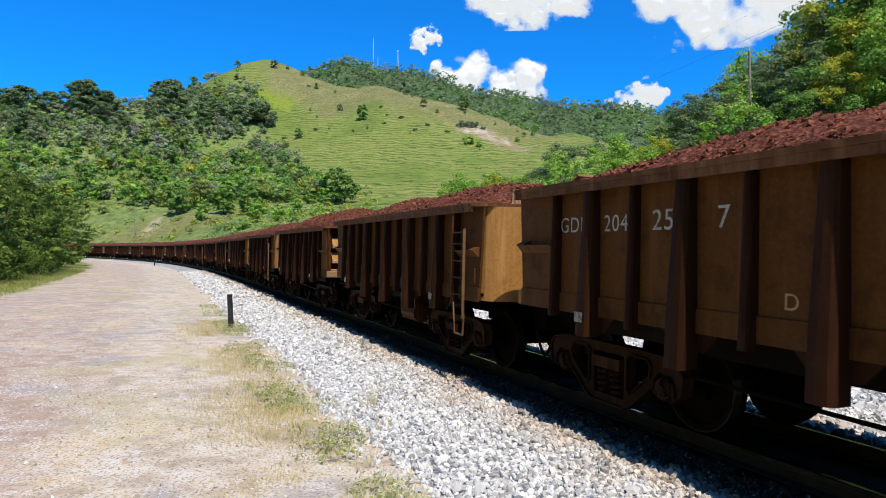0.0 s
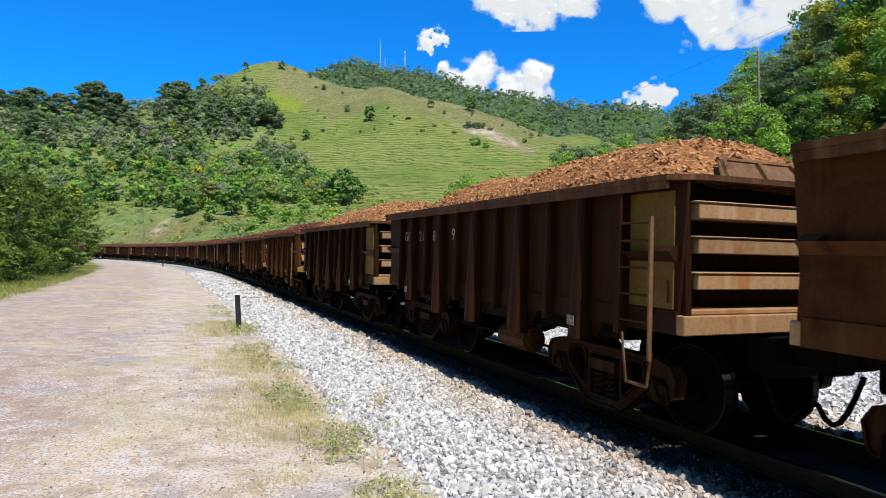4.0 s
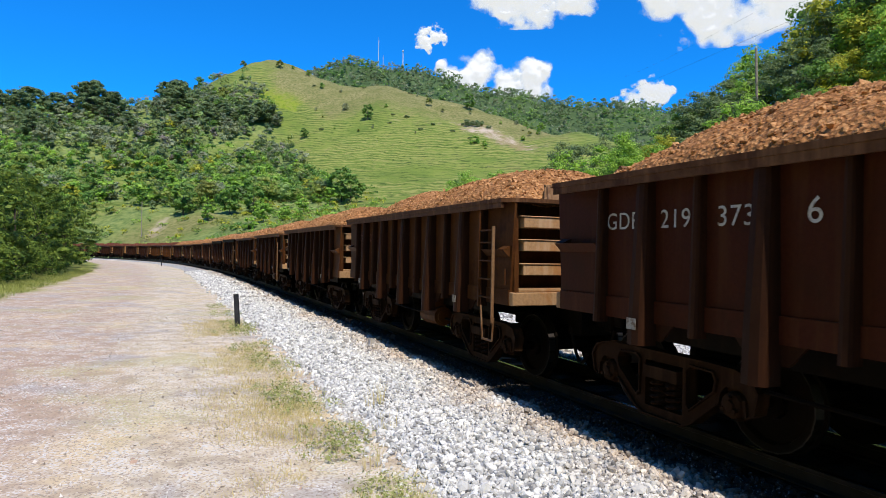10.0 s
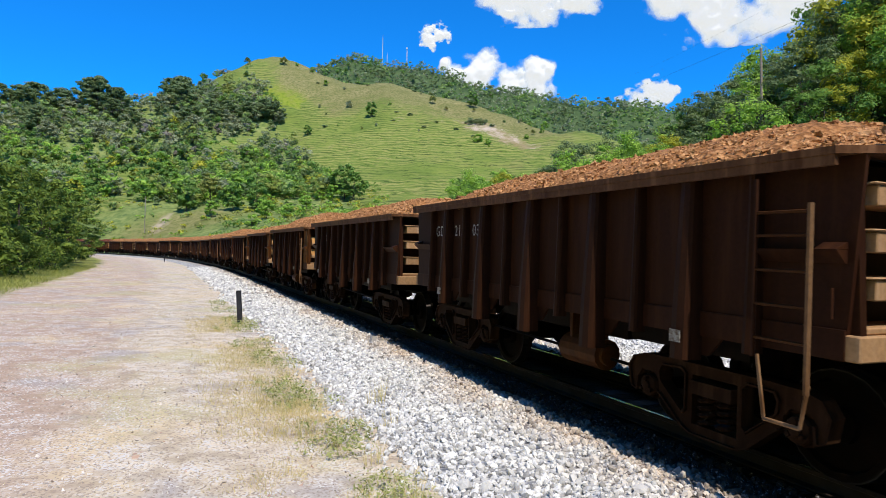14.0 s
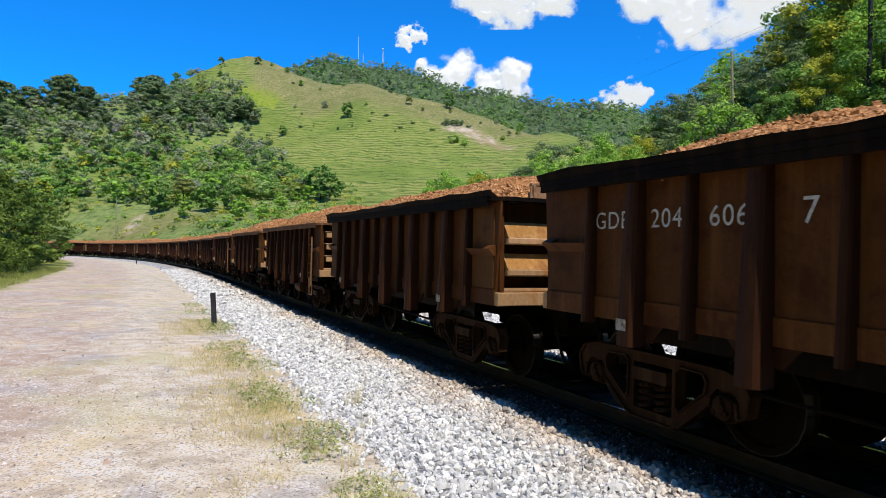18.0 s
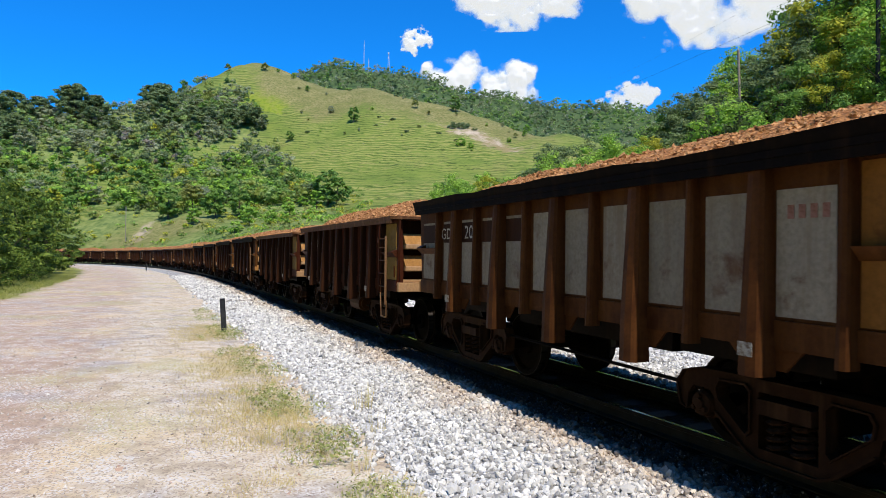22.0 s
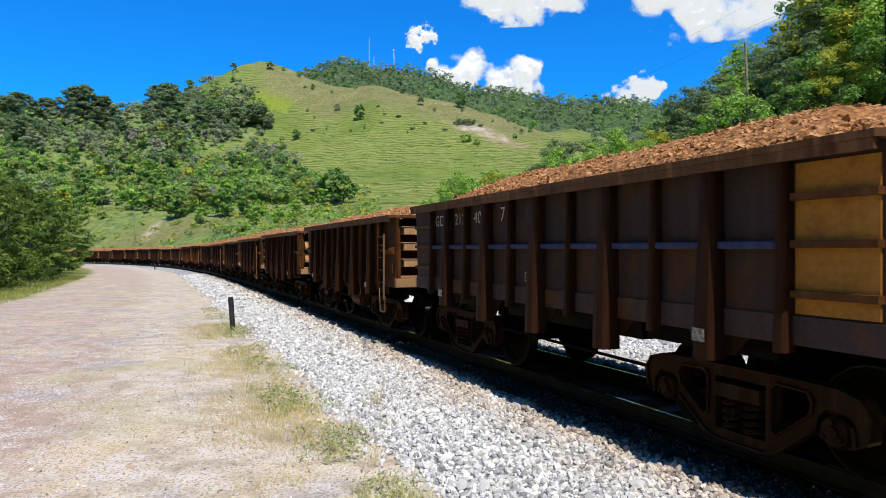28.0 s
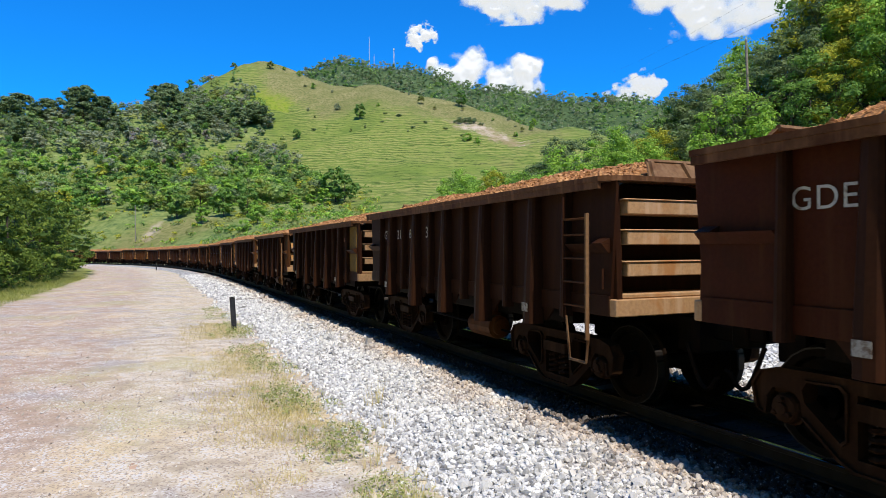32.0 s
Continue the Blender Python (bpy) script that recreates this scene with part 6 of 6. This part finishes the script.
_m2 = nt.nodes.new("ShaderNodeMixShader")
nt.links.new(mask(nt, calc(nt, "ADD", attribute(nt, "body"), calc(nt, "MULTIPLY", calc(nt, "SUBTRACT", noise_node(nt, coords(nt), 0.016, 9, 0.72), 0.5), 0.75)), 0.02, 0.46), _m2.inputs[0])
nt.links.new(_cl.outputs[0], _m2.inputs[1])
nt.links.new(_m1.outputs[0], _m2.inputs[2])
nt.links.new(_m2.outputs[0], nt.nodes["Material Output"].inputs["Surface"])


def cloud(way, wide, high, seed, lobes, res=110):
    """A cumulus 3.4 km off: a relief turned to the camera and placed to fit its view, its outline torn by noise. lobes:
    (across, up, size).
    """
    far = 3400
    c = Vector(way).normalized() * far
    nu, nv = res, max(60, int(res * 1.7 * high / wide))
    u, v = np.meshgrid(np.linspace(-1.25, 1.25, nu), np.linspace(-2.1, 2.1, nv), indexing="ij")
    X, Y = u * wide, v * high
    d = np.full_like(u, -1.0)
    for a, up, r in lobes:
        d = np.maximum(d, 1 - np.hypot((X - a * wide), (Y - up * high)) / (r * wide))
    d = d + 1.7 * (fbm(X / wide * 3.2 + seed * 7.1, Y / wide * 3.8 + seed * 3.3, 6) - 0.5)
    d = np.where((abs(u) > 1.2) | (abs(v) > 2.05), np.minimum(d, -0.2), d)
    puff = fbm(X / wide * 7 + seed, Y / wide * 7, 5)
    depth = np.sqrt(np.clip(d, 0, 1)) * wide * 0.3 + np.clip(d, 0, 0.4) * puff * wide * 0.2
    verts = np.stack([X, Y, depth], 2).reshape(-1, 3)
    back = np.stack([X, Y, -depth * 0.5 - 1], 2).reshape(-1, 3)
    a = (np.arange(nu - 1)[:, None] * nv + np.arange(nv - 1)).ravel()
    q = np.stack([a, a + nv, a + nv + 1, a + 1], 1)
    dd = d.ravel()
    q = q[(dd[q] > -0.12).any(1)]
    n = nu * nv
    me = mesh_of("cloud", np.concatenate([verts, back]), np.concatenate([q, q[:, ::-1] + n]), CLOUD, True)
    me.attributes.new("body", "FLOAT", "POINT").data.foreach_set("value", np.concatenate([dd, dd]).astype(np.float32))
    ob = tagged(new("cloud", me), "white fair-weather cumulus cloud", "cloud", kind="structure")
    ob.matrix_basis = Matrix.Translation(c) @ look((0, 0, 0), c)
    return ob


cloud((0.1178, 0.9226, 0.3700), 320, 76, 1, ((-0.5, 0.15, 0.45), (0.1, 0.1, 0.5), (0.6, -0.1, 0.4), (0, 0.6, 0.6)))
cloud((-0.0281, 0.9488, 0.3147), 95, 63, 2, ((-0.3, -0.2, 0.6), (0.35, 0.1, 0.55)))
cloud((0.0707, 0.9645, 0.2543), 328, 137, 3, ((-0.85, 0.6, 0.14), (-0.68, 0.2, 0.2), (-0.25, 0.2, 0.38), (0.2, -0.2, 0.42), (0.62, 0.1, 0.36), (0.75, 0.5, 0.2)))
cloud((0.3658, 0.8655, 0.3560), 455, 118, 4, ((-0.6, 0.1, 0.35), (-0.1, -0.1, 0.45), (0.5, 0, 0.5), (0.2, 0.6, 0.5), (-0.35, 0.6, 0.35)))
cloud((0.2887, 0.9290, 0.2315), 150, 95, 5, ((-0.5, -0.4, 0.5), (0.2, 0.1, 0.55), (0.6, 0.0, 0.35)))
utility_pole(24.6, 50.3, 18.0, -2, 11.0, 0.10)
utility_pole(28.2, 40, 20.5, 0, 14, 0.13, POST)
wire("overhead_wire", (34.4, 60.0, 24.9), (48.7, 260.0, 58.1), 0.6, 0.012)
wire("overhead_wire", (33.4, 70.0, 28.3), (71.5, 260.0, 73.4), 0.6, 0.007)
mast(-81.7, 748, 33.5, False)
mast(-76.1, 748, 13.6, False)
mast(-53.0, 748, 22.4, True)
utility_pole(-84.4, 177.5, 13.6, 0, 10.4, 0.10)


# ---- ballast stones that lie nearest to the path ----
def stone_pieces():
    rng = np.random.default_rng(91)
    kinds = []
    for k in range(12):
        v, f = pebbles(rng, np.zeros((1, 3)), np.array([1.0]), ICO_V, ICO_F, 0.3)
        me = mesh_of("stone", v, f, STONE_PIECE)
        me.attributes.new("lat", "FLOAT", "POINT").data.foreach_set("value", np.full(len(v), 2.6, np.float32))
        kinds.append(me)
    for k in range(300):
        s, lat = PATCH[0] + (PATCH[1] - PATCH[0]) * rng.random(), PATCH[2] + (PATCH[3] - PATCH[2]) * rng.random()
        size = 0.05 * rng.lognormal(0, 0.22)
        x, y, z, th = on_track(np.array([s]), np.array([lat]), bed_z(np.array([lat]), np.array([s])) + size * (0.45 * rng.random() - 0.1))
        o = part("stone", kinds[k % 12], None, ballast)
        o.matrix_basis = pose(float(x[0]), float(y[0]), float(z[0]), 0, 0, rng.uniform(0, 360))
        o.scale = (size, size, size)


stone_pieces()


# ---- what moves ----
def wheel_rows(n, x, ax):
    """Turns of a wheelset while its wagon is near; it rests far off, where its turning cannot be told."""
    rows, angle, last = [], 0.0, None
    for f in range(0, 32 * FPS + 1):
        t = f / FPS
        s = train_at(t) - (n + 0.5) * PITCH + x
        near = -3 < s < 26
        if near and last is not None:
            angle += (s - last) / 0.432
        last = s if near else None
        if near or f in (0, 32 * FPS):
            rows.append((t, pose(ax, 0, 0.432, 0, math.degrees(angle) % 360, 0)))
    return rows


def motions():
    for n, w in WAGONS.items():
        walk(w, [(t, wagon_pose(n, t)) for t in range(0, 33)])
        if n < -1 or n > 44:
            continue
        for b in w.children:
            if b.name.startswith("bogie"):
                for o in b.children:
                    if o.name.startswith("wheelset"):
                        walk(o, wheel_rows(n, b.location.x, o.location.x))


motions()
